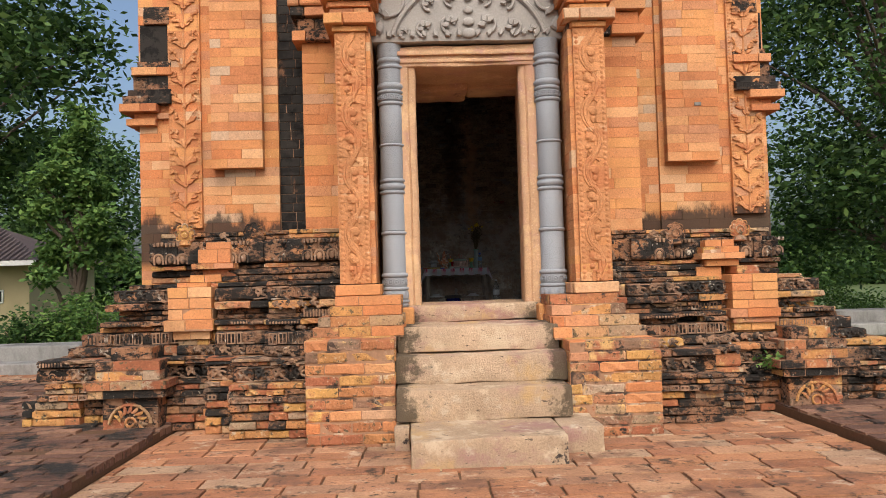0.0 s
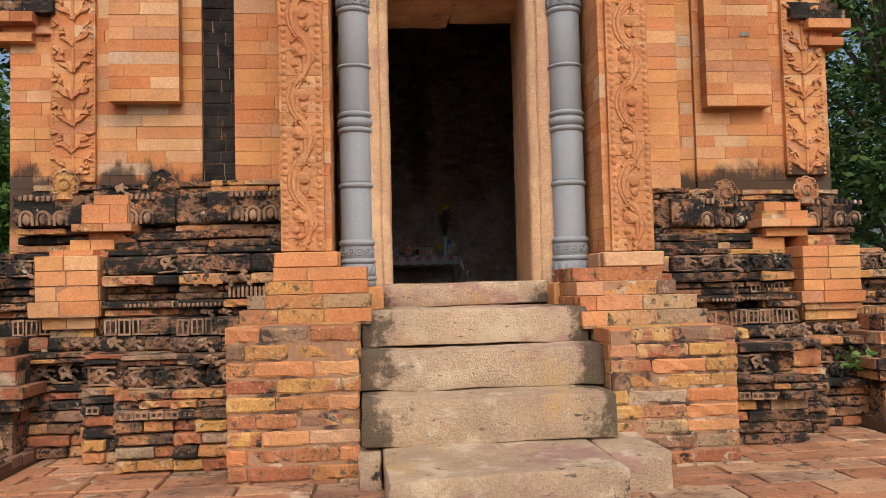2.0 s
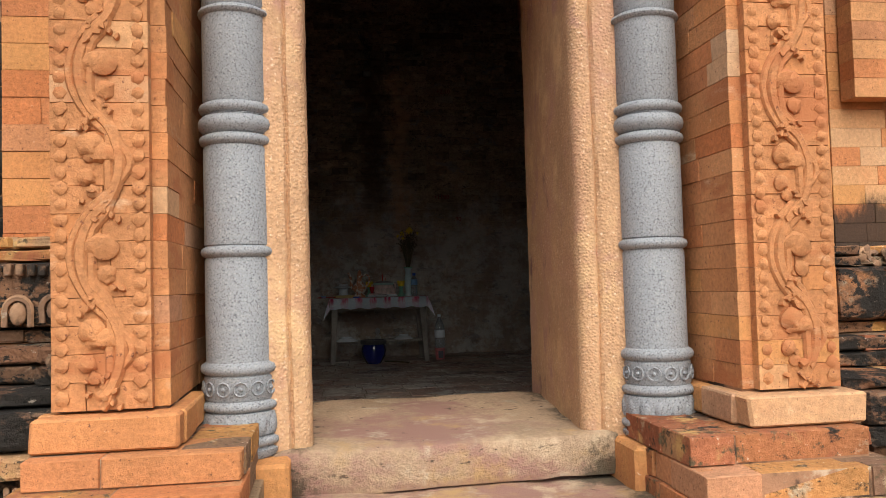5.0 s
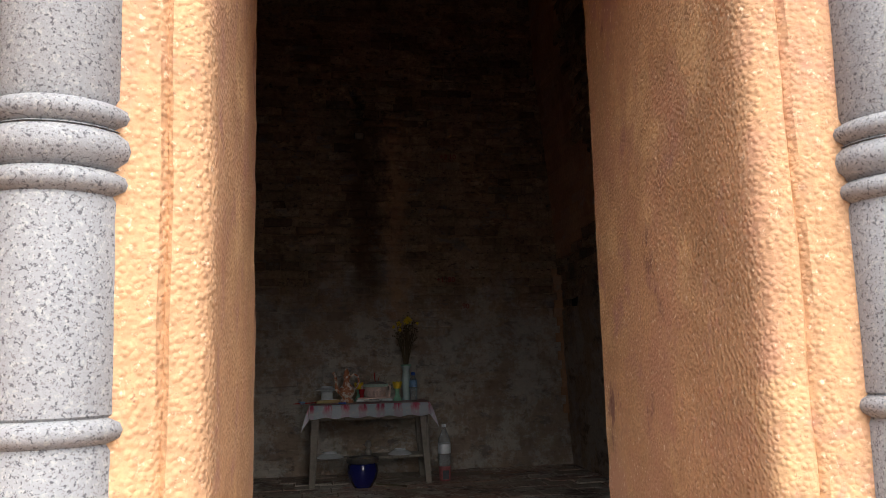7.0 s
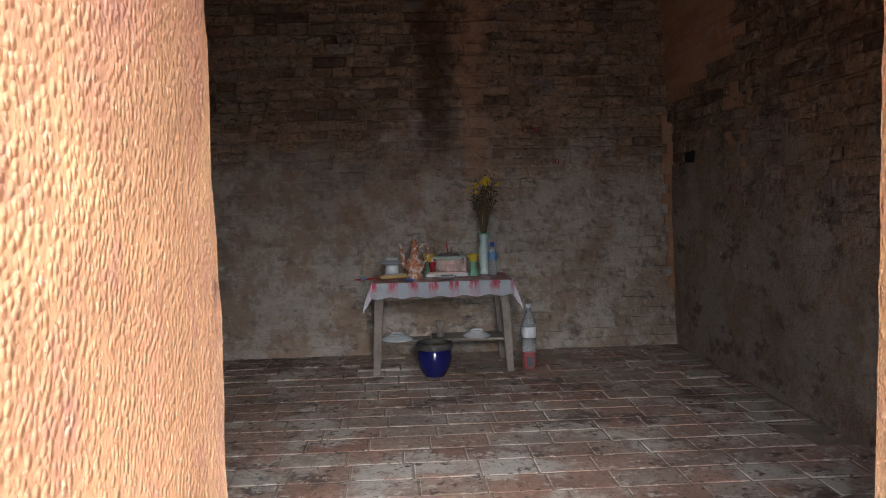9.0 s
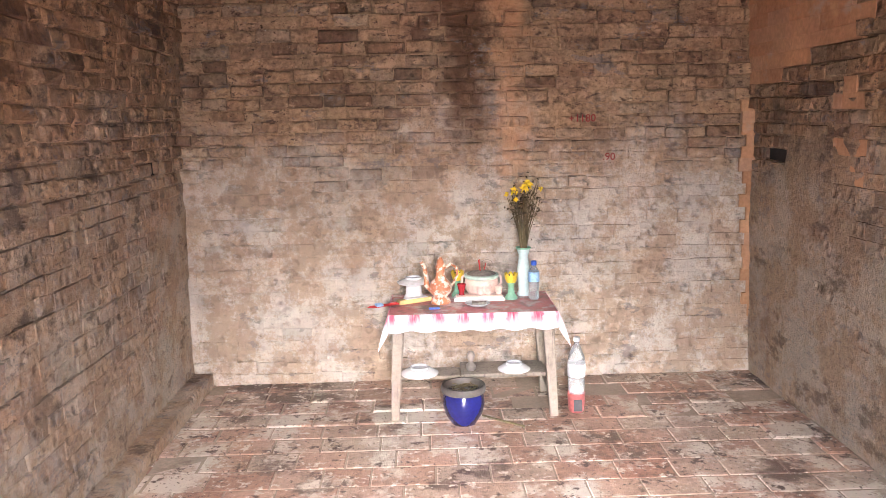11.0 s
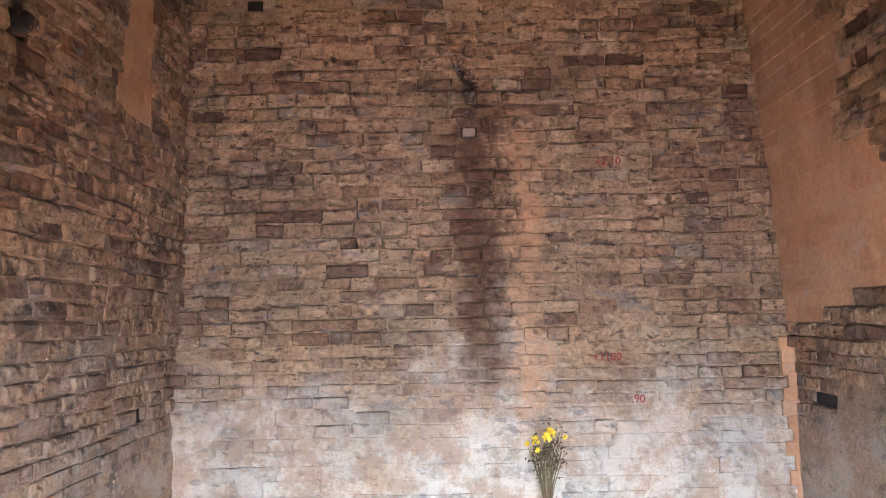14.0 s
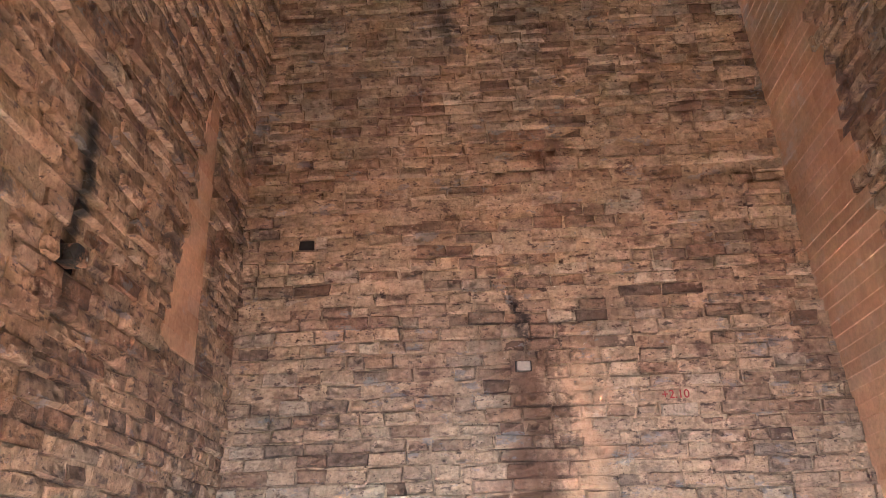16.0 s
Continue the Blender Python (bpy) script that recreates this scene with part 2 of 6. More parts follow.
M_CARVED = surface("carved_grey_stone", ((0.0, (0.34, 0.315, 0.285)), (1.0, (0.36, 0.335, 0.305))), [((0.26, 0.24, 0.22), 3.0, 0.5, 0.75, None)], grain=70, mottling=0.3)
INNER = ((0.0, (0.40, 0.265, 0.16)), (0.25, (0.45, 0.31, 0.195)), (0.45, (0.29, 0.175, 0.105)), (0.6, (0.42, 0.29, 0.185)), (0.8, (0.22, 0.13, 0.08)), (0.9, (0.46, 0.345, 0.235)), (1.0, (0.15, 0.09, 0.058)))
M_INNER = surface("inner_brick", INNER, [((0.16, 0.09, 0.06), 2.3, 0.58, 0.76, None), ((0.66, 0.62, 0.55), 55, 0.72, 0.78, None)], bump=0.6, pits=0.5, mottling=0.45, dist=0.015)
M_TILE = surface("floor_tile", ((0.0, (0.40, 0.24, 0.175)), (0.4, (0.46, 0.31, 0.235)), (0.75, (0.45, 0.36, 0.29)), (1.0, (0.35, 0.19, 0.135))),
                 [((0.12, 0.08, 0.065), 2.4, 0.53, 0.62, None), ((0.60, 0.54, 0.47), 2.9, 0.50, 0.60, None), ((0.09, 0.055, 0.045), 12, 0.56, 0.64, None), ((0.64, 0.58, 0.51), 20, 0.57, 0.63, None), ((0.10, 0.07, 0.055), 48, 0.58, 0.64, None)], rough=0.42, mottling=0.6, bump=0.6)
M_CONC = surface("concrete", ((0.0, (0.26, 0.25, 0.235)), (1.0, (0.30, 0.29, 0.27))), [((0.10, 0.095, 0.085), 1.5, 0.45, 0.68, (1, 1, 0.4))])
M_SOIL = surface("ground_grass", ((0.0, (0.10, 0.13, 0.045)), (1.0, (0.12, 0.15, 0.05))), [((0.20, 0.15, 0.09), 1.1, 0.55, 0.75, None), ((0.06, 0.10, 0.03), 9.0, 0.4, 0.7, None)])


# ---- building helpers ----
def mesh_of(name, bm, mat, smooth=False):
    if smooth:
        bmesh.ops.recalc_face_normals(bm, faces=bm.faces[:])
    me = bpy.data.meshes.new(name)
    bm.to_mesh(me)
    bm.free()
    me.materials.append(mat)
    if smooth:
        me.polygons.foreach_set("use_smooth", [True] * len(me.polygons))
        me.set_sharp_from_angle(angle=radians(42))
    return me


def part(name, bm, mat, parent=None, label="", smooth=False):
    ob = new(name, mesh_of(name, bm, mat, smooth))
    ob.parent = parent
    if label:
        tagged(ob, label)
    return ob


def thing(name, label, category, at=(0, 0, 0), group="", kind=""):
    ob = new(name)
    ob.location = at
    ob.empty_display_size = 0.1
    return tagged(ob, label, category, group, kind)


def add_box(bm, x0, x1, y0, y1, z0, z1, bevel=0.0, seg=1):
    r = bmesh.ops.create_cube(bm, size=1.0, matrix=Matrix.LocRotScale(((x0 + x1) / 2, (y0 + y1) / 2, (z0 + z1) / 2), None, (abs(x1 - x0), abs(y1 - y0), abs(z1 - z0))))
    if bevel:
        es = list({e for v in r["verts"] for e in v.link_edges})
        bmesh.ops.bevel(bm, geom=es, offset=bevel, segments=seg, affect="EDGES", profile=0.6)
    return bm


def box(*a, **k):
    return add_box(bmesh.new(), *a, **k)


def stone(x0, x1, y0, y1, z0, z1, cell=0.08, amp=0.012, bevel=0.02, freq=3.0, seed=0.0):
    """A hewn block: cut into cells and worn by noise, with rounded edges."""
    bm = box(x0, x1, y0, y1, z0, z1, bevel=bevel, seg=2)
    for axis, lo, hi in ((0, x0, x1), (1, y0, y1), (2, z0, z1)):
        for i in range(1, max(2, int((hi - lo) / cell))):
            co, no = [0, 0, 0], [0, 0, 0]
            co[axis], no[axis] = lo + (hi - lo) * i / max(2, int((hi - lo) / cell)), 1
            bmesh.ops.bisect_plane(bm, geom=bm.verts[:] + bm.edges[:] + bm.faces[:], plane_co=co, plane_no=no)
    for v in bm.verts:
        p = v.co + Vector((seed * 7.1, seed * 3.3, seed))
        v.co += amp * (noise.noise_vector(p * freq) + 0.5 * noise.noise_vector(p * freq * 3.1))
    return bm


def lathe(bm, profile, at=(0, 0, 0), seg=24):
    """profile: (radius, height) from the bottom up, closed at both ends."""
    rings = []
    for r, z in profile:
        rings.append([bm.verts.new((at[0] + r * math.cos(2 * math.pi * i / seg), at[1] + r * math.sin(2 * math.pi * i / seg), at[2] + z)) for i in range(seg)])
    for a, b in zip(rings, rings[1:]):
        for i in range(seg):
            bm.faces.new((a[i], a[(i + 1) % seg], b[(i + 1) % seg], b[i]))
    bm.faces.new(list(reversed(rings[0])))
    bm.faces.new(rings[-1])
    return bm


def tube(bm, pts, radius, seg=6, flat=1.0):
    """A tapering tube along points; radius is a number or one for each point."""
    rings = []
    up = Vector((0.0, 1.0, 0.0))
    for i, p in enumerate(pts):
        p = Vector(p)
        d = (Vector(pts[min(i + 1, len(pts) - 1)]) - Vector(pts[max(i - 1, 0)])).normalized()
        ref = up if abs(d.dot(up)) < 0.9 else Vector((1, 0, 0))
        a = d.cross(ref).normalized()
        b = d.cross(a).normalized()
        r = radius[i] if isinstance(radius, (list, tuple)) else radius
        rings.append([bm.verts.new(p + r * (math.cos(2 * math.pi * k / seg) * a + flat * math.sin(2 * math.pi * k / seg) * b)) for k in range(seg)])
    for a, b in zip(rings, rings[1:]):
        for k in range(seg):
            bm.faces.new((a[k], b[k], b[(k + 1) % seg], a[(k + 1) % seg]))
    bm.faces.new(rings[0])
    bm.faces.new(list(reversed(rings[-1])))
    return bm


rng = random.Random(7)
UNIT = {}


def unit_bricks(mat, fine=False):
    """Six unit bricks of one material, to be scaled to size: worn, or finely rubbed with tight joints."""
    name = mat.name + str(int(fine))
    if name not in UNIT:
        got = []
        for k in range(6):
            r2 = random.Random(k)
            c = (0.012, 0.03, 0.035) if fine == 2 else (0.004, 0.02, 0.012) if fine else (0.022, 0.035, 0.07)
            wear = 0.012 if fine == 2 else 0.004 if fine else 0.03
            vs, fs = [], []
            idx = {}
            for sx in (-1, 1):
                for sy in (-1, 1):
                    for sz in (-1, 1):
                        j = [1 - abs(r2.gauss(0, wear)) for _ in range(3)]
                        base = (0.5 * sx * j[0], 0.5 * sy * (1 - abs(r2.gauss(0, 0.015))), 0.5 * sz * j[2])
                        for ax in range(3):
                            p = [b - s * q for b, s, q in zip(base, (sx, sy, sz), c)]
                            p[ax] = base[ax]
                            idx[(sx, sy, sz, ax)] = len(vs)
                            vs.append(p)
            S = (-1, 1)
            for ax in range(3):
                o = [a for a in range(3) if a != ax]
                for s in S:
                    quad = []
                    for a, b in ((-1, -1), (1, -1), (1, 1), (-1, 1)):
                        key = [0, 0, 0]
                        key[ax], key[o[0]], key[o[1]] = s, a, b
                        quad.append(idx[(*key, ax)])
                    fs.append(quad)
            for ax in range(3):
                o = [a for a in range(3) if a != ax]
                for a in S:
                    for b in S:
                        k0, k1 = [0, 0, 0], [0, 0, 0]
                        k0[o[0]], k0[o[1]], k0[ax] = a, b, -1
                        k1[o[0]], k1[o[1]], k1[ax] = a, b, 1
                        fs.append([idx[(*k0, o[0])], idx[(*k1, o[0])], idx[(*k1, o[1])], idx[(*k0, o[1])]])
            for sx in S:
                for sy in S:
                    for sz in S:
                        fs.append([idx[(sx, sy, sz, a)] for a in range(3)])
            me = bpy.data.meshes.new("brick")
            bm = bmesh.new()
            if fine == 3:   # crumbled: edges eaten by weather
                bmesh.ops.create_cube(bm, size=1.0)
                for axis, cuts in ((0, (-0.44, -0.22, 0.0, 0.24, 0.45)), (2, (-0.3, 0.3)), (1, (-0.3,))):
                    for cut in cuts:
                        co, no = [0, 0, 0], [0, 0, 0]
                        co[axis], no[axis] = cut, 1
                        bmesh.ops.bisect_plane(bm, geom=bm.verts[:] + bm.edges[:] + bm.faces[:], plane_co=co, plane_no=no)
                for v in bm.verts:
                    rim = (abs(v.co.z) > 0.49) + (v.co.y < -0.49) + (abs(v.co.x) > 0.49) - 1
                    if v.co.y < 0:
                        v.co.y += 0.05 * rim * r2.random() + r2.gauss(0, 0.016)
                        v.co.z -= (0.09 * r2.random() * rim + 0.02) * (1 if v.co.z > 0 else -1) * (abs(v.co.z) > 0.4)
                    v.co.x *= 1 - 0.02 * r2.random()
            else:
                me.from_pydata(vs, [], fs)
                bm.from_mesh(me)
            bmesh.ops.recalc_face_normals(bm, faces=bm.faces[:])
            bm.to_mesh(me)
            bm.free()
            me.materials.append(mat)
            got.append(me)
        UNIT[name] = got
    return UNIT[name]


def piece(parent, mat, c, size, rz=0.0, name="brick", tilt=0.0, fine=False):
    ob = new(name, rng.choice(unit_bricks(mat, fine)))
    ob.parent = parent
    ob.matrix_local = Matrix.LocRotScale(c, Euler((tilt, rng.gauss(0, 0.2) * tilt, rz)), size)
    return ob


class Bulk:
    """Many small bricks or tiles in one mesh."""

    def __init__(self):
        self.v, self.f = [], []

    def brick(self, c, size, rz=0.0, ch=0.006, r=rng, worn=0.002):
        hx, hy, hz = (s / 2 for s in size)
        k = len(self.v)
        cs, sn = math.cos(rz), math.sin(rz)
        for (x, y, z) in ([(sx * (hx - ch), -hy, sz * (hz - ch)) for sx, sz in ((-1, -1), (1, -1), (1, 1), (-1, 1))]
                          + [(sx * hx, -hy + ch, sz * hz) for sx, sz in ((-1, -1), (1, -1), (1, 1), (-1, 1))]
                          + [(sx * hx, hy, sz * hz) for sx, sz in ((-1, -1), (1, -1), (1, 1), (-1, 1))]):
            x, y, z = x + r.gauss(0, worn), y + r.gauss(0, worn), z + r.gauss(0, worn * 0.75)
            self.v.append((c[0] + x * cs - y * sn, c[1] + x * sn + y * cs, c[2] + z))
        self.f.append((k, k + 1, k + 2, k + 3))
        for o in (0, 4):
            for i in range(4):
                j = (i + 1) % 4
                self.f.append((k + o + i, k + o + 4 + i, k + o + 4 + j, k + o + j))

    def slab(self, x0, x1, y0, y1, z0, z1, ch=0.006, r=rng):
        """A flat paver, chamfered at the top."""
        k = len(self.v)
        dz = r.gauss(0, 0.003)
        for xa, xb, ya, yb, z in ((x0 + ch, x1 - ch, y0 + ch, y1 - ch, z1), (x0, x1, y0, y1, z1 - ch), (x0, x1, y0, y1, z0)):
            for x, y in ((xa, ya), (xb, ya), (xb, yb), (xa, yb)):
                self.v.append((x + r.gauss(0, 0.002), y + r.gauss(0, 0.002), z + dz + r.gauss(0, 0.0012)))
        self.f.append((k, k + 1, k + 2, k + 3))
        for o in (0, 4):
            for i in range(4):
                j = (i + 1) % 4
                self.f.append((k + o + i, k + o + 4 + i, k + o + 4 + j, k + o + j))

    def done(self, name, mat, parent, label=""):
        me = bpy.data.meshes.new(name)
        me.from_pydata(self.v, [], self.f)
        me.materials.append(mat)
        ob = new(name, me)
        ob.parent = parent
        return tagged(ob, label, kind="stuff")


def lay(parent, mats, x0, x1, yf, depth, z0, z1, h=0.075, length=0.28, jit=0.004, side=0, gap=0.003, broken=0.0, bulk=None, keep=None, fine=False, mid=False):
    """Courses of bricks on a face. side 0 faces -y (x0..x1 along x, face at y=yf); side 1 faces +x and -1 faces -x (x0..x1 run along y, face at x=yf)."""
    gap = 0.0007 if fine else 0.002 if mid else gap
    n = max(1, round((z1 - z0) / h))
    hh = (z1 - z0) / n
    for i in range(n):
        zc = z0 + hh * (i + 0.5)
        u = x0
        first = True
        while u < x1 - 1e-4:
            w = length * rng.uniform(0.75, 1.25) * (rng.uniform(0.35, 0.9) if first else 1)
            first = False
            if x1 - (u + w) < length * 0.35:
                w = x1 - u
            mat = mats if not isinstance(mats, (list, tuple)) else rng.choice(mats)
            out = rng.gauss(0, jit) - (rng.uniform(0.01, 0.06) if rng.random() < broken else 0)
            uc = u + w / 2
            d = depth
            size = (w - gap, d, hh - gap)
            if side == 0:
                c, rz = (uc, yf - out + d / 2, zc), 0.0
            elif side == 1:
                c, rz = (yf + out - d / 2, uc, zc), math.pi / 2
            else:
                c, rz = (yf - out + d / 2, uc, zc), -math.pi / 2
            if bulk is not None and not (keep and keep(c)):
                bulk.brick(c, size, rz)
            else:
                piece(parent, mat, c, size, rz, fine=1 + mid if mid else fine)
            u += w


# ---- ground ----
X0 = 0.36                       # the tower's axis
bm = bmesh.new()
rows_y = [(-60, -0.035), (10.8, -0.035), (13.0, -0.25), (16.5, -0.72), (40, -0.75), (700, -0.75)]
strip = [[bm.verts.new((x, y, z)) for x in (-500, -40, -6, 6, 40, 500)] for y, z in rows_y]
for a, b in zip(strip, strip[1:]):
    for i in range(5):
        bm.faces.new((a[i], a[i + 1], b[i + 1], b[i]))
part("ground", bm, M_SOIL)


def ground_z(y):
    """Height of the garden ground, which falls away behind the tower."""
    return float(np.interp(y, [p[0] for p in rows_y], [p[1] for p in rows_y])) - 0.015


tagged(bpy.data.objects["ground"], "grassy earth reaching to the horizon", "ground", kind="structure")

pavement = part("pavement", box(-40, 40, -40, 9.6, -0.3, -0.014), M_MORTAR)
tagged(pavement, "worn red brick pavement before the tower", "pavement", kind="structure")
terrace_w = part("pavement_1", box(-12, -1.87, -12, 9.0, -0.011, 0.052), M_MORTAR)
tagged(terrace_w, "raised dark brick terrace with a worn kerb", "pavement", kind="structure")
terrace_e = part("pavement_2", box(2.62, 12, -12, 9.0, -0.011, 0.052), M_MORTAR)
tagged(terrace_e, "raised dark brick terrace with a crumbling kerb", "pavement", kind="structure")

# ---- tower core: closed walls with a door passage and a tall dark chamber ----
IN_W, IN_E, IN_N, IN_S, FLOOR = -1.185, 2.165, 11.4, 7.05, 0.63
SILL = 0.865


def structure(name, bm, mat, label, category):
    return tagged(part(name, bm, mat), label, category, kind="structure")


wall_south_w = structure("wall_south_1", box(-2.36, -0.16, 6.76, 7.03, 0.0, 7.0), M_CHEEKJOINT, "orange brick tower front beside the doorway", "wall")
wall_south_e = structure("wall_south_2", box(0.93, 3.0, 6.76, 7.03, 0.0, 7.0), M_CHEEKJOINT, "orange brick tower front beside the doorway", "wall")
wall_south_top = structure("wall_south_3", box(-0.16, 0.93, 6.3, 7.03, 2.86, 7.0), M_MORTAR, "brick wall above the doorway", "wall")
wall_west = structure("wall_west", box(-2.36, IN_W - 0.075, 7.031, 12.5, 0.0, 7.0), M_INJOINT, "thick brick side wall of the tower", "wall")
wall_east = structure("wall_east", box(IN_E + 0.075, 3.0, 7.031, 12.5, 0.0, 7.0), M_INJOINT, "thick brick side wall of the tower", "wall")
wall_north = structure("wall_north", box(IN_W - 0.074, IN_E + 0.074, IN_N + 0.075, 12.5, 0.0, 7.0), M_INJOINT, "soot-stained brick back wall of the chamber", "wall")
ceiling = structure("ceiling", box(-2.36, 3.0, 6.3, 12.5, 7.01, 7.3), M_INNER, "dark corbelled brick vault closing the tower", "ceiling")
floor = structure("floor", box(IN_W - 0.07, IN_E + 0.07, 6.7, IN_N + 0.07, 0.3, FLOOR - 0.004), M_PALEJOINT, "worn red clay tile floor of the chamber", "floor")

# ---- stone door frame ----
door_1 = thing("door_1", "ochre sandstone doorway with moulded jambs and lintel", "doorway", kind="structure")


def jamb(x_in, s, x_in_back):
    """Moulded upright: plain inner face, one narrow groove on the front."""
    bm = bmesh.new()
    prof = [(0.0, 7.06), (0.0, 6.14), (0.006, 6.105), (0.022, 6.088), (0.052, 6.080), (0.060, 6.090), (0.068, 6.076), (0.10, 6.066), (0.13, 6.060), (0.158, 6.062), (0.17, 6.12), (0.17, 7.06)]
    cols = []
    n = 44
    for k in range(n + 1):
        z = SILL - 0.05 + (2.74 - SILL + 0.05) * k / n
        ring = []
        for i, (dx, y) in enumerate(prof):
            f = (y - 6.1) / 0.95
            x = x_in - s * dx + (x_in_back - x_in) * max(0, f) * (1 if i < 3 else 0)
            ring.append(bm.verts.new(Vector((x, y, z))))
        cols.append(ring)
    for a, b in zip(cols, cols[1:]):
        for i in range(len(prof) - 1):
            bm.faces.new((a[i], a[i + 1], b[i + 1], b[i]))
    es = [e for e in bm.edges if abs(e.verts[0].co.y - e.verts[1].co.y) > 0.3]
    bmesh.ops.subdivide_edges(bm, edges=es, cuts=14, use_grid_fill=True)
    for v in bm.verts:
        v.co += 0.004 * noise.noise_vector(v.co * 5) + 0.003 * noise.noise_vector(v.co * 21)
    bmesh.ops.recalc_face_normals(bm, faces=bm.faces[:])
    return bm


part("jamb", jamb(-0.015, 1, -0.04), M_JAMB, door_1, "rough ochre stone jamb with rolled mouldings", smooth=True)
part("jamb", jamb(0.785, -1, 0.878), M_JAMB, door_1, "rough ochre stone jamb with rolled mouldings", smooth=True)
bm = stone(-0.19, 0.94, 6.06, 6.92, 2.715, 2.88, cell=0.07, amp=0.012, seed=2)
part("lintel", bm, M_JAMB, door_1, "stone lintel", smooth=True)
for z0, z1, y in ((2.745, 2.775, 6.045), (2.80, 2.835, 6.03)):
    part("lintel_moulding", stone(-0.16, 0.91, y, 6.07, z0, z1, cell=0.1, amp=0.004, bevel=0.008), M_JAMB, door_1, smooth=True)
part("inner_lintel", stone(-0.1, 0.42, 6.62, 7.02, 2.655, 2.76, cell=0.07, amp=0.02, seed=5), M_JAMB, door_1, "broken inner lintel stone", smooth=True)
part("inner_lintel", stone(0.43, 0.92, 6.68, 7.03, 2.69, 2.78, cell=0.07, amp=0.015, seed=8), M_JAMB, door_1, "broken inner lintel stone", smooth=True)
part("threshold", stone(-0.14, 0.89, 6.05, 7.02, 0.731, SILL, cell=0.06, amp=0.012, bevel=0.03, seed=3), M_SAND, door_1, "worn sandstone threshold", smooth=True)

# ---- sandstone steps ----
def step(x0, x1, y0, y1, z0, z1, label, seed):
    ob = part("stone_step", stone(x0, x1, y0, y1, z0, z1, cell=0.055, amp=0.012, bevel=0.018, seed=seed), M_SAND_LOW if z0 < 0.0 else M_SAND, smooth=True)
    return tagged(ob, label, "step", "entrance steps")


step(-0.10, 0.80, 4.45, 5.3, -0.05, 0.16, "lowest pale sandstone step with black chips", 11)
step(0.805, 1.06, 4.72, 5.2, -0.05, 0.155, "broken end stone beside the lowest step", 12)
step(-0.21, -0.112, 4.95, 5.2, -0.05, 0.14, "small rough end stone beside the lowest step", 18)
step(-0.19, 0.93, 5.02, 5.5, 0.160, 0.365, "pale sandstone step with a purple patch", 13)
step(-0.21, 0.95, 5.24, 5.7, 0.366, 0.555, "worn sandstone step with blackened ends", 14)
step(-0.19, 0.93, 5.44, 6.2, 0.556, 0.73, "worn pinkish sandstone step below the threshold", 15)

# ---- brick cheek blocks beside the steps ----
def cheek(x0, x1, mats, top, name):
    t = thing(name, "restored orange brick cheek wall beside the steps", "brick pier", group="stair cheeks")
    part("core", box(x0 + 0.006, x1 - 0.006, 5.156, 6.3, -0.05, top - 0.012), M_CHEEKJOINT, t)
    lay(t, mats, x0, x1, 5.15, 0.14, 0.0, top, h=0.072, length=0.23, jit=0.003, broken=0.02, mid=2)
    for s, x in ((1, x1), (-1, x0)):
        lay(t, mats, 5.17, 6.2, x, 0.12, 0.0, top, h=0.072, length=0.24, side=s, jit=0.003, mid=True)
    y = 5.3
    while y < 6.0:
        lay(t, mats, x0 + 0.01, x1 - 0.01, y, 0.13, top - 0.068, top + 0.004, h=0.072, length=0.22, mid=True)
        y += 0.135
    # stepped footing that carries the pilaster
    cx = (x0 + x1) / 2
    k = 1 if cx < X0 else -1
    a, b = (x0 + 0.02, x1 + 0.06) if k > 0 else (x0 - 0.06, x1 - 0.02)
    f = ((0.957 if k > 0 else 0.927) - top) / 4
    for i, (z0, z1, ins, yf) in enumerate(((top, top + f, 0.0, 5.40), (top + f, top + 2 * f, 0.03, 5.45), (top + 2 * f, top + 3 * f, 0.10, 5.55), (top + 3 * f, top + 4 * f, 0.13, 5.64))):
        aa, bb = (a + ins, b - ins * 0.15) if k > 0 else (a + ins * 0.15, b - ins)
        lay(t, mats, aa, bb, yf, 0.2, z0, z1, h=f, length=0.26, mid=True)
        for s, x in ((1, bb), (-1, aa)):
            lay(t, mats, yf + 0.05, 6.3, x, 0.15, z0, z1, h=0.075, length=0.26, side=s, mid=True)
        part("core", box(aa + 0.008, bb - 0.008, yf + 0.008, 6.3, z0 - 0.01, z1 - 0.004), M_CHEEKJOINT, t)
    return t


cheek(-0.785, -0.2, [M_WORN, M_WORN, M_WORN, M_BRICK], 0.683, "brick_pier")
cheek(0.945, 1.55, [M_WORN, M_WORN, M_WORN, M_BRICK], 0.63, "brick_pier")

# ---- granite colonnettes ----
def ring(z, r, w):
    return [(r - 0.012, z - w * 0.55), (r, z - w * 0.3), (r + 0.003, z), (r, z + w * 0.3), (r - 0.012, z + w * 0.55)]


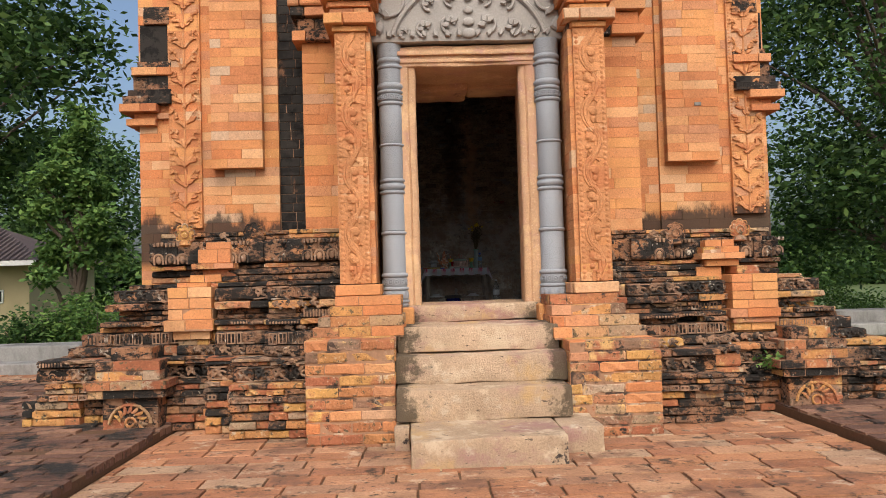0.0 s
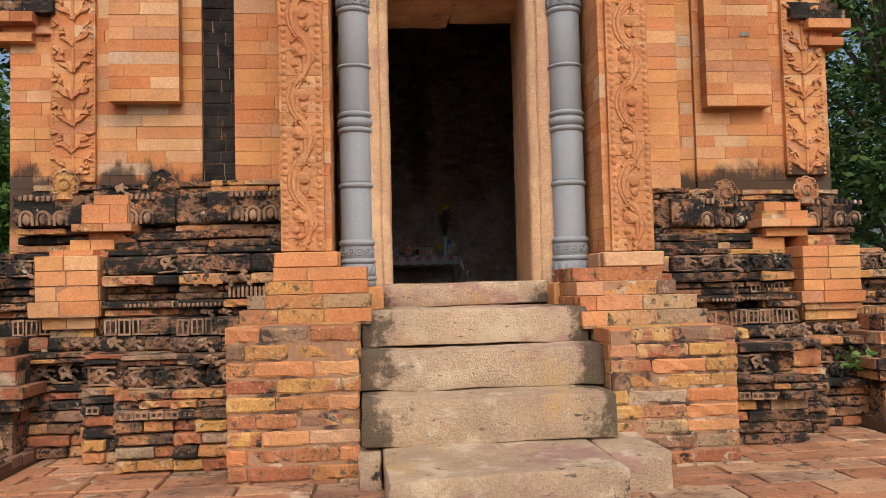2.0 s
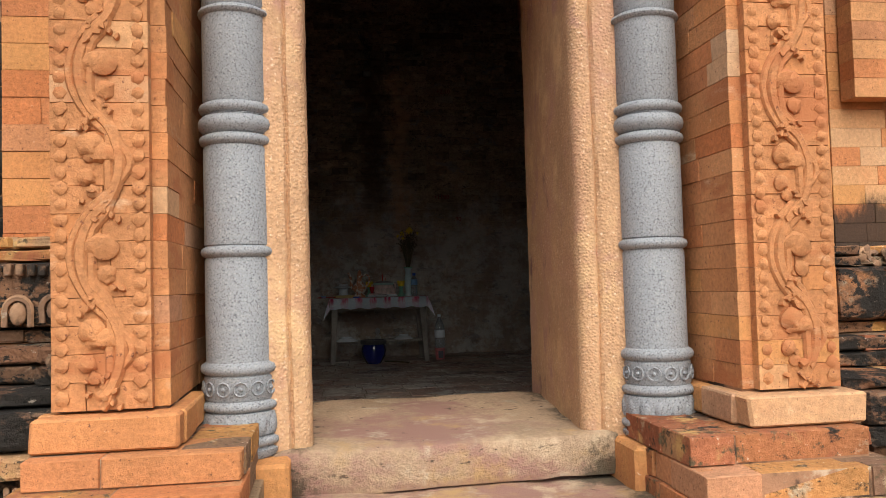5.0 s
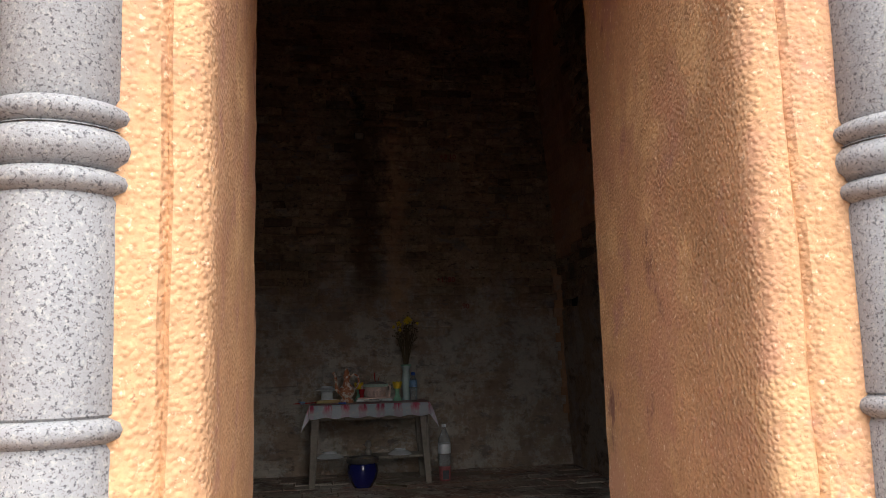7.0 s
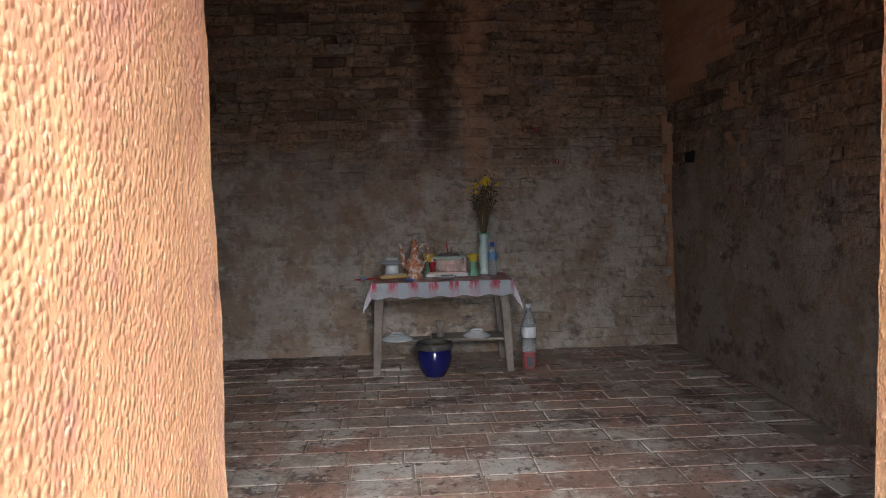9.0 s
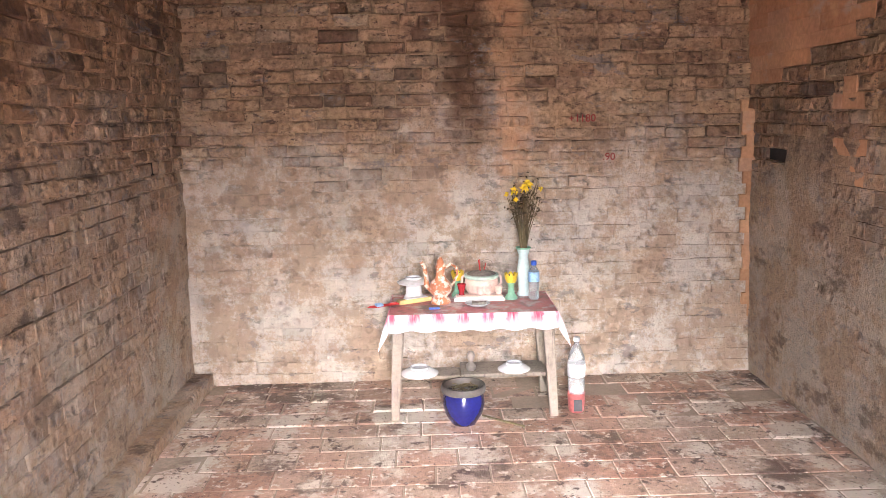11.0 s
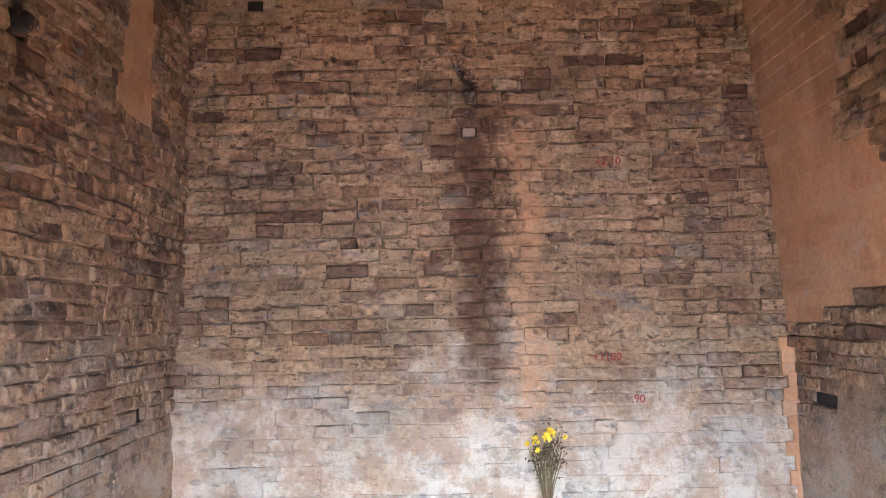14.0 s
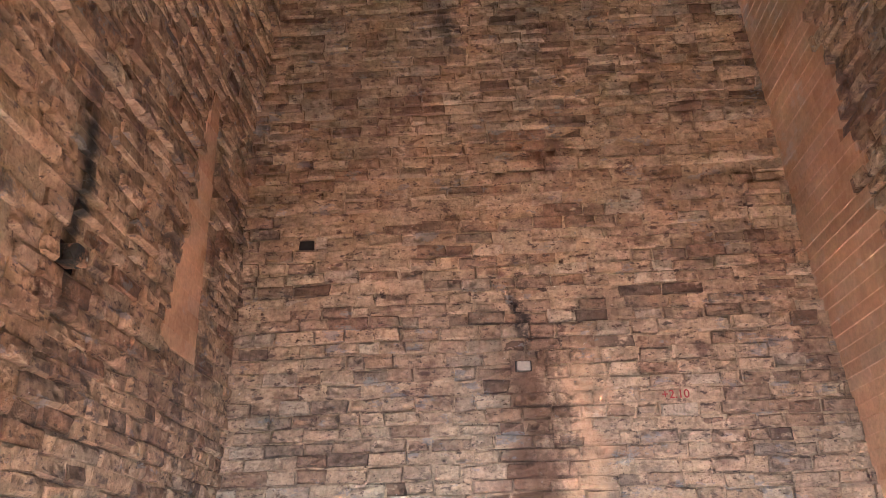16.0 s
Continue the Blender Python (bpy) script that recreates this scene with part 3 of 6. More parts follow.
def colonnette(x, y):
    t = thing("stone_colonnette", "ringed grey granite colonnette flanking the doorway", "column", (x, y, 0.855), "door colonnettes")
    prof = [(0.10, 0.0), (0.108, 0.012), (0.109, 0.022), (0.10, 0.028)]
    for z, r, w in ((0.045, 0.11, 0.028),):
        prof += ring(z, r, w)
    prof += [(0.105, 0.065), (0.107, 0.11), (0.103, 0.125)]
    prof += ring(0.142, 0.106, 0.028) + [(0.098, 0.162), (0.098, 0.222)] + ring(0.245, 0.105, 0.033)
    prof += [(0.092, 0.27), (0.092, 0.545)] + ring(0.57, 0.10, 0.03) + [(0.092, 0.59), (0.092, 0.86)]
    prof += ring(0.885, 0.10, 0.03) + [(0.094, 0.905)] + ring(0.93, 0.102, 0.045) + [(0.094, 0.955)] + ring(0.975, 0.10, 0.03)
    prof += [(0.092, 1.0), (0.091, 1.25)] + ring(1.25, 0.099, 0.025) + [(0.091, 1.27), (0.091, 1.55)]
    prof += ring(1.575, 0.10, 0.03) + [(0.097, 1.60), (0.097, 1.64)] + ring(1.665, 0.10, 0.03) + ring(1.71, 0.102, 0.045)
    prof += [(0.092, 1.75), (0.092, 1.84)] + ring(1.86, 0.10, 0.03) + ring(1.91, 0.10, 0.04) + [(0.093, 1.95), (0.095, 2.05)]
    part("shaft", lathe(bmesh.new(), prof, seg=36), M_GRANITE, t, smooth=True)
    for z0, n in ((0.192, 13), (1.62, 13)):
        bm = bmesh.new()
        for i in range(n):
            a = 2 * math.pi * i / n
            m = Matrix.Translation((0.1 * math.cos(a), 0.1 * math.sin(a), z0)) @ Matrix.Rotation(a, 4, "Z") @ Matrix.Rotation(math.pi / 2, 4, "Y")
            pts = [m @ Vector((0.019 * math.cos(b), 0.019 * math.sin(b), 0)) for b in [k * math.pi / 5 for k in range(11)]]
            tube(bm, pts, 0.0035, seg=4)
            bmesh.ops.create_icosphere(bm, subdivisions=1, radius=0.007, matrix=m)
        part("rosette_band", bm, M_GRANITE, t, "carved band of rosettes", smooth=True)
    bm = bmesh.new()
    for i in range(14):
        a = 2 * math.pi * i / 14
        m = Matrix.Translation((0.101 * math.cos(a), 0.101 * math.sin(a), 0.09)) @ Matrix.Rotation(a, 4, "Z") @ Matrix.Diagonal((0.5, 1, 1.5, 1))
        bmesh.ops.create_icosphere(bm, subdivisions=2, radius=0.02, matrix=m)
    part("petal_band", bm, M_GRANITE, t, "carved lotus petals", smooth=True)
    return t


col = colonnette(-0.215, 6.1)
copy_thing(col, pose(1.005, 6.05, 0.85, 0, 0, 20))
for x, y in ((-0.215, 6.1), (1.005, 6.05)):
    tagged(part("brick_plinth", box(x - 0.14, x + 0.14, y - 0.16, 6.6, 0.68, 0.853, bevel=0.01), M_CLEAN), "orange brick plinth under a colonnette", "plinth")

# ---- carved relief ----
def arc(cx, cz, r, a0, a1, y, n=12, shrink=0.0):
    return [(cx + r * (1 - shrink * k / n) * math.cos(a0 + (a1 - a0) * k / n), y, cz + r * (1 - shrink * k / n) * math.sin(a0 + (a1 - a0) * k / n)) for k in range(n + 1)]


def leaf(bm, x, y, z, size, ang, fat=0.42):
    """A carved pointed leaf lying on the face."""
    m = Matrix.Translation((x, y - rng.uniform(0, 0.007), z)) @ Matrix.Rotation(-ang, 4, "Y") @ Matrix.Rotation(rng.gauss(0, 0.06), 4, "X")
    top = [(0, 0), (0.3, fat), (0.65, fat * 0.75), (1, 0), (0.65, -fat * 0.55), (0.3, -fat * 0.5)]
    ring0 = [bm.verts.new(m @ Vector((u * size, 0.004, v * size))) for u, v in top]
    ring1 = [bm.verts.new(m @ Vector(((0.12 + 0.8 * u) * size, -0.016, v * size * 0.6))) for u, v in top]
    for i in range(6):
        bm.faces.new((ring0[i], ring0[(i + 1) % 6], ring1[(i + 1) % 6], ring1[i]))
    bm.faces.new(ring1)


def drop(bm, x, y, z, a, length, fat):
    """A carved comma-shaped leaf: a swelling tapered body bent along an arc."""
    pts, rad = [], []
    for k in range(9):
        f = k / 8
        ang = a + 1.3 * (f - 0.5)
        x, z = x + length / 8 * math.cos(ang), z + length / 8 * math.sin(ang)
        pts.append((x, y, z))
        rad.append(max(0.002, fat * math.sin(math.pi * (0.08 + 0.88 * f)) ** 0.8))
    tube(bm, pts, rad, seg=7, flat=0.75)


def flattened(bm, y, k):
    """Presses a relief against its face."""
    for v in bm.verts:
        v.co.y = y + (v.co.y - y) * k
    return bm


def vine(x0, x1, z0, z1, y, wave=0.44):
    """A winding double-ridged stem; in each bend a crescent over a drooping leaf, with small leaves between."""
    bm = bmesh.new()
    r = random.Random(int(x0 * 100) + 900)
    cx, w = (x0 + x1) / 2, (x1 - x0)
    n = int((z1 - z0) / wave * 28)
    amp = w * 0.33
    for dr, rad in ((0.0, 0.016), (-0.026, 0.012), (0.024, 0.010)):
        pts = []
        for k in range(n + 1):
            ph = 2 * math.pi * k / 28
            sx = math.sin(ph)
            pts.append((cx + (amp + dr * abs(sx)) * math.copysign(abs(sx) ** 0.7, sx), y - 0.002, z0 + (z1 - z0) * k / n + dr * math.cos(ph)))
        tube(bm, pts, rad, seg=6)
    k, z = 0, z0 + wave * 0.25
    while z < z1 - wave * 0.1:
        s = 1 if k % 2 == 0 else -1
        c = cx + s * w * 0.02
        # crescent overhead
        pts = arc(c, z - 0.005, w * 0.25, math.pi / 2 + s * -1.25, math.pi / 2 + s * 1.2, y - 0.002, n=12)
        tube(bm, pts, [0.005 + 0.023 * math.sin(math.pi * (i + 0.5) / 13) for i in range(13)], seg=7, flat=0.8)
        # drooping leaf and its companion
        drop(bm, c + s * w * 0.10, y - 0.004, z + 0.045, math.pi / 2 + s * 1.9, w * 0.44, 0.034)
        drop(bm, c - s * w * 0.10, y - 0.002, z - 0.015, math.pi / 2 + s * 2.6, w * 0.30, 0.024)
        drop(bm, c - s * w * 0.26, y - 0.001, z - 0.06, 0.2 if s > 0 else 2.9, w * 0.22, 0.019)
        for q in range(6):
            leaf(bm, c - s * w * r.uniform(-0.2, 0.36), y - 0.001, z - wave * r.uniform(0.12, 0.30), w * r.uniform(0.12, 0.2), r.uniform(0, 6.2), 0.5)
        for q in range(3):
            leaf(bm, cx + s * w * (0.12 + 0.09 * q), y - 0.001, z - wave * 0.27 - 0.012 * q, w * 0.15, (2.0 if s > 0 else 1.1) - s * 0.35 * q, 0.5)
        k += 1
        z += wave / 2
    return bm


BEADS = {}


def beads(parent, mat, x, z0, z1, y, r=0.014, step_=0.036):
    """A row of carved beads, each a piece of its own."""
    if (mat.name, r) not in BEADS:
        bm = bmesh.new()
        bmesh.ops.create_icosphere(bm, subdivisions=1, radius=r, matrix=Matrix.Diagonal((1.05, 0.5, 1.1, 1)))
        BEADS[(mat.name, r)] = mesh_of("bead", bm, mat, True)
    z = z0
    while z < z1:
        ob = new("bead", BEADS[(mat.name, r)])
        ob.parent = parent
        ob.matrix_local = Matrix.LocRotScale((x, y, z), Euler((0, rng.uniform(-0.5, 0.5), 0)), (rng.uniform(0.85, 1.1), 1, rng.uniform(0.85, 1.1)))
        z += step_


def candelabra(x0, x1, z0, z1, y, wave=0.17):
    """Upright stem with pairs of flaming leaves."""
    bm = bmesh.new()
    cx, w = (x0 + x1) / 2, x1 - x0
    tube(bm, [(cx, y - 0.002, z0 + (z1 - z0) * k / 20) for k in range(21)], 0.009, seg=6)
    z = z0
    while z < z1:
        for s in (1, -1):
            for q, (dz, size, ang) in enumerate(((0.00, 0.34, 1.15), (0.03, 0.46, 0.75), (0.07, 0.50, 0.4), (0.11, 0.44, 0.1), (0.14, 0.36, -0.35), (0.16, 0.30, 1.2), (0.19, 0.42, 0.65), (0.22, 0.30, -0.6))):
                a = ang if s > 0 else math.pi - ang
                leaf(bm, cx + s * 0.012 * (q + 0.5), y - 0.003, z + dz * wave / 0.27 + rng.gauss(0, 0.008), w * size * rng.uniform(0.5, 0.85), a + rng.gauss(0, 0.22), 0.32 if s > 0 else -0.32)
            tube(bm, arc(cx + s * w * 0.34, z + 0.12, w * 0.08, -math.pi / 2, -math.pi / 2 + s * 4, y - 0.003, n=9, shrink=0.6), 0.008, seg=5)
        leaf(bm, cx, y - 0.006, z + 0.16, w * 0.25, math.pi / 2)
        z += wave
    return bm


# ---- porch pilasters ----
def porch_pilaster(x0, x1, inner, base, group):
    """A carved brick pilaster; inner is +1 where its doorway side faces +x."""
    t = thing("carved_pilaster", "orange brick pilaster carved with a scrolling vine", "pilaster", group=group)
    yf = 5.75
    core0, core1 = (x0 + 0.02, x1 + 0.03) if inner > 0 else (x0 - 0.03, x1 - 0.02)
    part("core", box(core0, core1, yf + 0.04, 6.72, base, 3.0), M_CHEEKJOINT, t)
    lay(t, [M_RELIEF, M_RELIEF, M_CLEAN], x0, x1, yf, 0.10, base + 0.10, 2.90, h=0.066, length=0.24, jit=0.001, fine=True)
    xi = x1 + 0.035 if inner > 0 else x0 - 0.035
    lay(t, [M_RELIEF, M_CLEAN, M_RELIEF, M_BRICK], yf + 0.03, 6.33, xi, 0.10, base + 0.10, 2.90, h=0.066, length=0.26, side=inner, jit=0.001, fine=True)
    xo = x0 if inner > 0 else x1
    lay(t, [M_BRICK, M_CLEAN], yf + 0.05, 6.32, xo, 0.10, base + 0.10, 2.90, h=0.082, length=0.26, side=-inner, jit=0.001, fine=True)
    part("vine_relief", flattened(vine(x0 + 0.045, x1 - 0.045, base + 0.13, 2.88, yf), yf, 0.75), M_RELIEF, t, "deeply carved vine scrolls", smooth=True)
    for x in (x0 + 0.025, x1 - 0.025):
        beads(t, M_RELIEF, x, base + 0.13, 2.88, yf, 0.017, 0.038)
    # foot slab
    a, b = (x0 - 0.035, x1 + 0.075) if inner > 0 else (x0 - 0.075, x1 + 0.035)
    lay(t, [M_CLEAN], a, b, yf - 0.06, 0.25, base + 0.012, base + 0.095, h=0.083, length=0.4)
    lay(t, [M_CLEAN], yf + 0.0, 6.1, b if inner > 0 else a, 0.12, base + 0.012, base + 0.095, h=0.083, length=0.4, side=inner)
    lay(t, [M_CLEAN], yf + 0.0, 6.3, a if inner > 0 else b, 0.12, base + 0.012, base + 0.095, h=0.083, length=0.4, side=-inner)
    # capital of corbelled courses
    for z0, z1, o in ((2.90, 2.945, 0.02), (2.945, 3.03, 0.075), (3.03, 3.075, 0.03), (3.075, 3.12, 0.05), (3.12, 3.2, 0.09), (3.2, 3.3, 0.12), (3.3, 3.5, 0.09)):
        lay(t, [M_BRICK, M_CLEAN], x0 - o, x1 + o, yf - o, 0.3, z0, z1, h=z1 - z0, length=0.3, jit=0.002)
        lay(t, [M_BRICK], yf - o + 0.02, 6.3, x1 + o, 0.14, z0, z1, h=z1 - z0, length=0.3, side=1)
        lay(t, [M_BRICK], yf - o + 0.02, 6.3, x0 - o, 0.14, z0, z1, h=z1 - z0, length=0.3, side=-1)
    return t


porch_pilaster(-0.605, -0.378, 1, 0.945, "porch pilasters")
porch_pilaster(1.16, 1.395, -1, 0.915, "porch pilasters")


# ---- plain pilasters behind them, recess blackened with its shade painted in, outer front ----
def plain_pilaster(x0, x1, s):
    t = thing("plain_pilaster", "smooth orange brick pilaster with blackened edge", "pilaster", group="plain pilasters")
    part("core", box(x0 + 0.03, x1 - 0.03, 6.35, 6.9, 0.9, 3.5), M_MORTAR, t)
    lay(t, [M_BRICK, M_CLEAN], x0, x1, 6.32, 0.1, 1.34, 3.0, h=0.082, length=0.3, jit=0.001, fine=True)
    xo = x0 if s < 0 else x1
    # side towards the recess: shade put into the blackened colour
    lay(t, [M_BLACK_AND_SHADE], 6.34, 6.76, xo, 0.1, 1.34, 3.0, h=0.082, length=0.3, side=s, jit=0.002)
    for z0, z1, o in ((3.0, 3.09, 0.07), (3.09, 3.2, 0.03), (3.2, 3.28, 0.08), (3.28, 3.5, 0.10)):
        lay(t, [M_STAIN, M_BRICK], x0 - o, x1 + o, 6.32 - o, 0.3, z0, z1, h=z1 - z0, length=0.3)
    return t


plain_pilaster(-0.93, -0.55, -1)
plain_pilaster(1.36, 1.79, 1)


def outer_front(x_corner, x_fl0, x_fl1, x_p0, x_p1, x_rec0, x_rec1, x_dark, z_p, wall):
    """The tower's front beside the porch: bricks, carved strip, raised panel and stained recess with its deep shade in
    the colour.
    """
    lo, hi = min(x_rec0, x_corner), max(x_rec0, x_corner)
    yf = 6.72
    lay(wall, [M_BRICK, M_CLEAN], lo, hi, yf, 0.08, 1.36, 3.62, h=0.078, length=0.3, jit=0.0008, fine=True)
    a, b = min(x_rec0, x_rec1), max(x_rec0, x_rec1)
    s = 1 if x_corner > X0 else -1
    c, d = (x_dark, b) if s < 0 else (a, x_dark)
    # recess back: its deep shadow is coloured into the black brick
    lay(wall, [M_BLACK_AND_SHADE], c, d, yf + 0.03, 0.05, 1.36, 3.62, h=0.078, length=0.2, jit=0.002)
    if s > 0:
        lay(wall, [M_BRICK, M_CLEAN], d, b, yf + 0.03, 0.05, 1.36, 3.62, h=0.078, length=0.24, jit=0.001, fine=True)
    lay(wall, [M_BRICK, M_CLEAN], *sorted((x_corner, x_corner - s * 0.3)), yf, 0.08, 0.89, 1.36, h=0.078, length=0.3, jit=0.001, fine=True)
    lay(wall, [M_BRICK, M_CLEAN], 6.75, 8.6, x_corner, 0.08, 0.9, 3.62, h=0.078, length=0.3, side=s, jit=0.001, fine=True)
    t = thing("raised_panel", "raised plain brick panel on the tower front", "panel", group="raised panels")
    part("core", box(x_p0 + 0.02, x_p1 - 0.02, 6.64, 6.74, z_p + 0.035, 3.6), M_MORTAR, t)
    lay(t, [M_CLEAN, M_BRICK], x_p0, x_p1, 6.62, 0.09, z_p, 3.62, h=0.078, length=0.3, jit=0.0008, fine=True)
    t = thing("carved_strip", "flat brick strip carved with flaming leaves", "pilaster", group="carved strips")
    lay(t, [M_CLEAN, M_BRICK], x_fl0, x_fl1, 6.68, 0.04, 1.55, 3.62, h=0.078, length=0.3, jit=0.0006, fine=True)
    part("leaf_relief", flattened(candelabra(x_fl0 + 0.03, x_fl1 - 0.03, 1.56, 3.6, 6.678), 6.678, 0.7), M_RELIEF, t, "carved leaves on a stem", smooth=True)
    for x in (x_fl0 + 0.016, x_fl1 - 0.016):
        beads(t, M_RELIEF, x, 1.56, 3.6, 6.678, 0.010, 0.03)


outer_front(-2.38, -2.12, -1.85, -1.75, -1.32, -1.20, -0.93, -1.20, 2.045, wall_south_w)
outer_front(3.02, 2.69, 2.972, 2.115, 2.565, 2.07, 1.79, 1.83, 2.01, wall_south_e)
tagged(part("brick_inlay", box(2.36, 2.42, 6.612, 6.63, 2.48, 2.51, bevel=0.003), M_CONC), "small grey repair stone in the panel", "repair stone")

# ---- corner cornices of the side porches ----
def side_cornice(flip):
    """Corbelled capital on the outermost strip of the front, carried round the corner."""
    t = thing("side_cornice", "stepped brick capital at the tower's corner, partly blackened", "cornice", group="side cornices")
    for z0, z1, xl, xr, o, m in ((2.43, 2.49, -2.55, -2.30, 0.08, M_BRICK), (2.49, 2.54, -2.50, -2.17, 0.03, M_BRICK), (2.54, 2.61, -2.59, -2.28, 0.11, M_BRICK), (2.61, 2.68, -2.57, -2.17, 0.09, M_STAIN),
                                 (2.68, 2.74, -2.54, -2.17, 0.05, M_BLACK_AND_SHADE), (2.74, 2.86, -2.50, -2.19, 0.03, M_STAIN), (2.86, 2.93, -2.50, -2.17, 0.07, M_BRICK), (2.93, 2.98, -2.46, -2.17, 0.04, M_STAIN), (2.98, 3.30, -2.44, -2.18, 0.02, M_BLACK_AND_SHADE), (3.30, 3.45, -2.40, -2.18, 0.05, M_STAIN)):
        xl, xr = xl + 0.08, xr + 0.08
        a, b = (xl, xr) if not flip else (0.64 - xr, 0.64 - xl)
        lay(t, [m], a, b, 6.72 - o, o + 0.06, z0, z1, h=z1 - z0, length=0.3, jit=0.004, mid=True)
        lay(t, [m], 6.72, 8.4, a if not flip else b, 0.12, z0, z1, h=z1 - z0, length=0.35, side=-1 if not flip else 1, jit=0.004, mid=True)
    return t


side_cornice(False)
side_cornice(True)

# ---- tympanum ----
t = thing("stone_tympanum", "grey stone lintel carved with arching scrollwork", "carved lintel")
part("slab", stone(-0.36, 1.17, 6.0, 6.34, 2.895, 3.75, cell=0.12, amp=0.006, bevel=0.01), M_CARVED, t, smooth=True)
bm = bmesh.new()
for s in (1, -1):
    tube(bm, arc(X0 + 0.045, 2.75, 0.62, math.pi / 2, math.pi / 2 - s * 1.25, 5.99, n=20), 0.022, seg=6)
    for k, (dx, dz, r) in enumerate(((0.14, 3.03, 0.085), (0.34, 3.0, 0.075), (0.5, 2.97, 0.05), (0.13, 3.22, 0.06), (0.3, 3.19, 0.06))):
        tube(bm, arc(X0 + 0.045 + s * dx, dz, r, -1.5, -1.5 + s * 5.2, 5.985, n=16, shrink=0.7), 0.013, seg=6)
        for q in range(3):
            leaf(bm, X0 + 0.045 + s * dx, 5.985, dz, r * 0.9, 0.6 + q * 1.4, 0.5)
    for q in range(7):
        leaf(bm, X0 + 0.045 + s * (0.06 + 0.09 * q), 5.985, 2.92, 0.07, math.pi / 2 - s * 0.4)
    tube(bm, arc(X0 + 0.045 + s * 0.62, 3.2, 0.13, 0.5, 0.5 + s * 5, 5.985, n=16, shrink=0.5), 0.014, seg=6)
    leaf(bm, X0 + 0.045 + s * 0.68, 5.985, 2.95, 0.12, math.pi / 2)
    leaf(bm, X0 + 0.045 + s * 0.60, 5.985, 3.08, 0.10, math.pi / 2 - s * 0.8)
for k in range(4):
    bmesh.ops.create_icosphere(bm, subdivisions=2, radius=0.04 - 0.006 * k, matrix=Matrix.Translation((X0 + 0.045, 5.985, 2.95 + 0.09 * k)) @ Matrix.Diagonal((1.4, 0.5, 1, 1)))
part("scroll_relief", bm, M_CARVED, t, "carved scrolls and leaves", smooth=True)
# ---- stepped base: plinth courses on both sides of the steps ----
def mirror(x):
    return 2 * 0.365 - x


TIERS = [  # bottom, top, outer edge, front, kind
    (0.0, 0.243, -2.98, 5.90, "brick"), (0.243, 0.294, -2.86, 5.95, "panel"), (0.294, 0.374, -2.80, 6.0, "brick"), (0.374, 0.488, -2.88, 5.90, "lotus"), (0.488, 0.543, -2.86, 5.88, "slab"),
    (0.543, 0.621, -2.70, 6.02, "leaf"), (0.621, 0.72, -2.60, 6.06, "panel"), (0.72, 0.762, -2.50, 6.10, "slab"), (0.762, 0.805, -2.47, 6.07, "bead"), (0.805, 0.883, -2.36, 6.15, "dark"),
    (0.883, 0.942, -2.42, 6.08, "ledge"), (0.942, 1.046, -2.40, 6.12, "rosette"), (1.046, 1.085, -2.28, 6.18, "slab"), (1.085, 1.187, -2.16, 6.32, "dark"), (1.187, 1.226, -2.14, 6.24, "slab"),
    (1.226, 1.414, -2.14, 6.22, "petal"), (1.414, 1.49, -2.11, 6.33, "slab")]
SAG = 0.946                     # the east side stands a little lower


M_CARVING = surface("carved_weathered_brick", ((0.0, (0.32, 0.185, 0.11)), (0.5, (0.24, 0.15, 0.10)), (1.0, (0.40, 0.24, 0.14))), [(BLACK, 4.5, 0.46, 0.58, None), ((0.46, 0.40, 0.32), 15.0, 0.58, 0.68, None)], bump=0.8, mottling=0.5)
ORNAMENT = {}
ORN_NAME = {"bead": ("carved_bead", 0.044), "panel": ("carved_panel", 0.07), "rosette": ("carved_rosette", 0.125), "leaf": ("carved_leaf", 0.095), "lotus": ("carved_lotus", 0.12), "petal": ("carved_petal", 0.092), "scroll": ("carved_scroll", 0.09)}


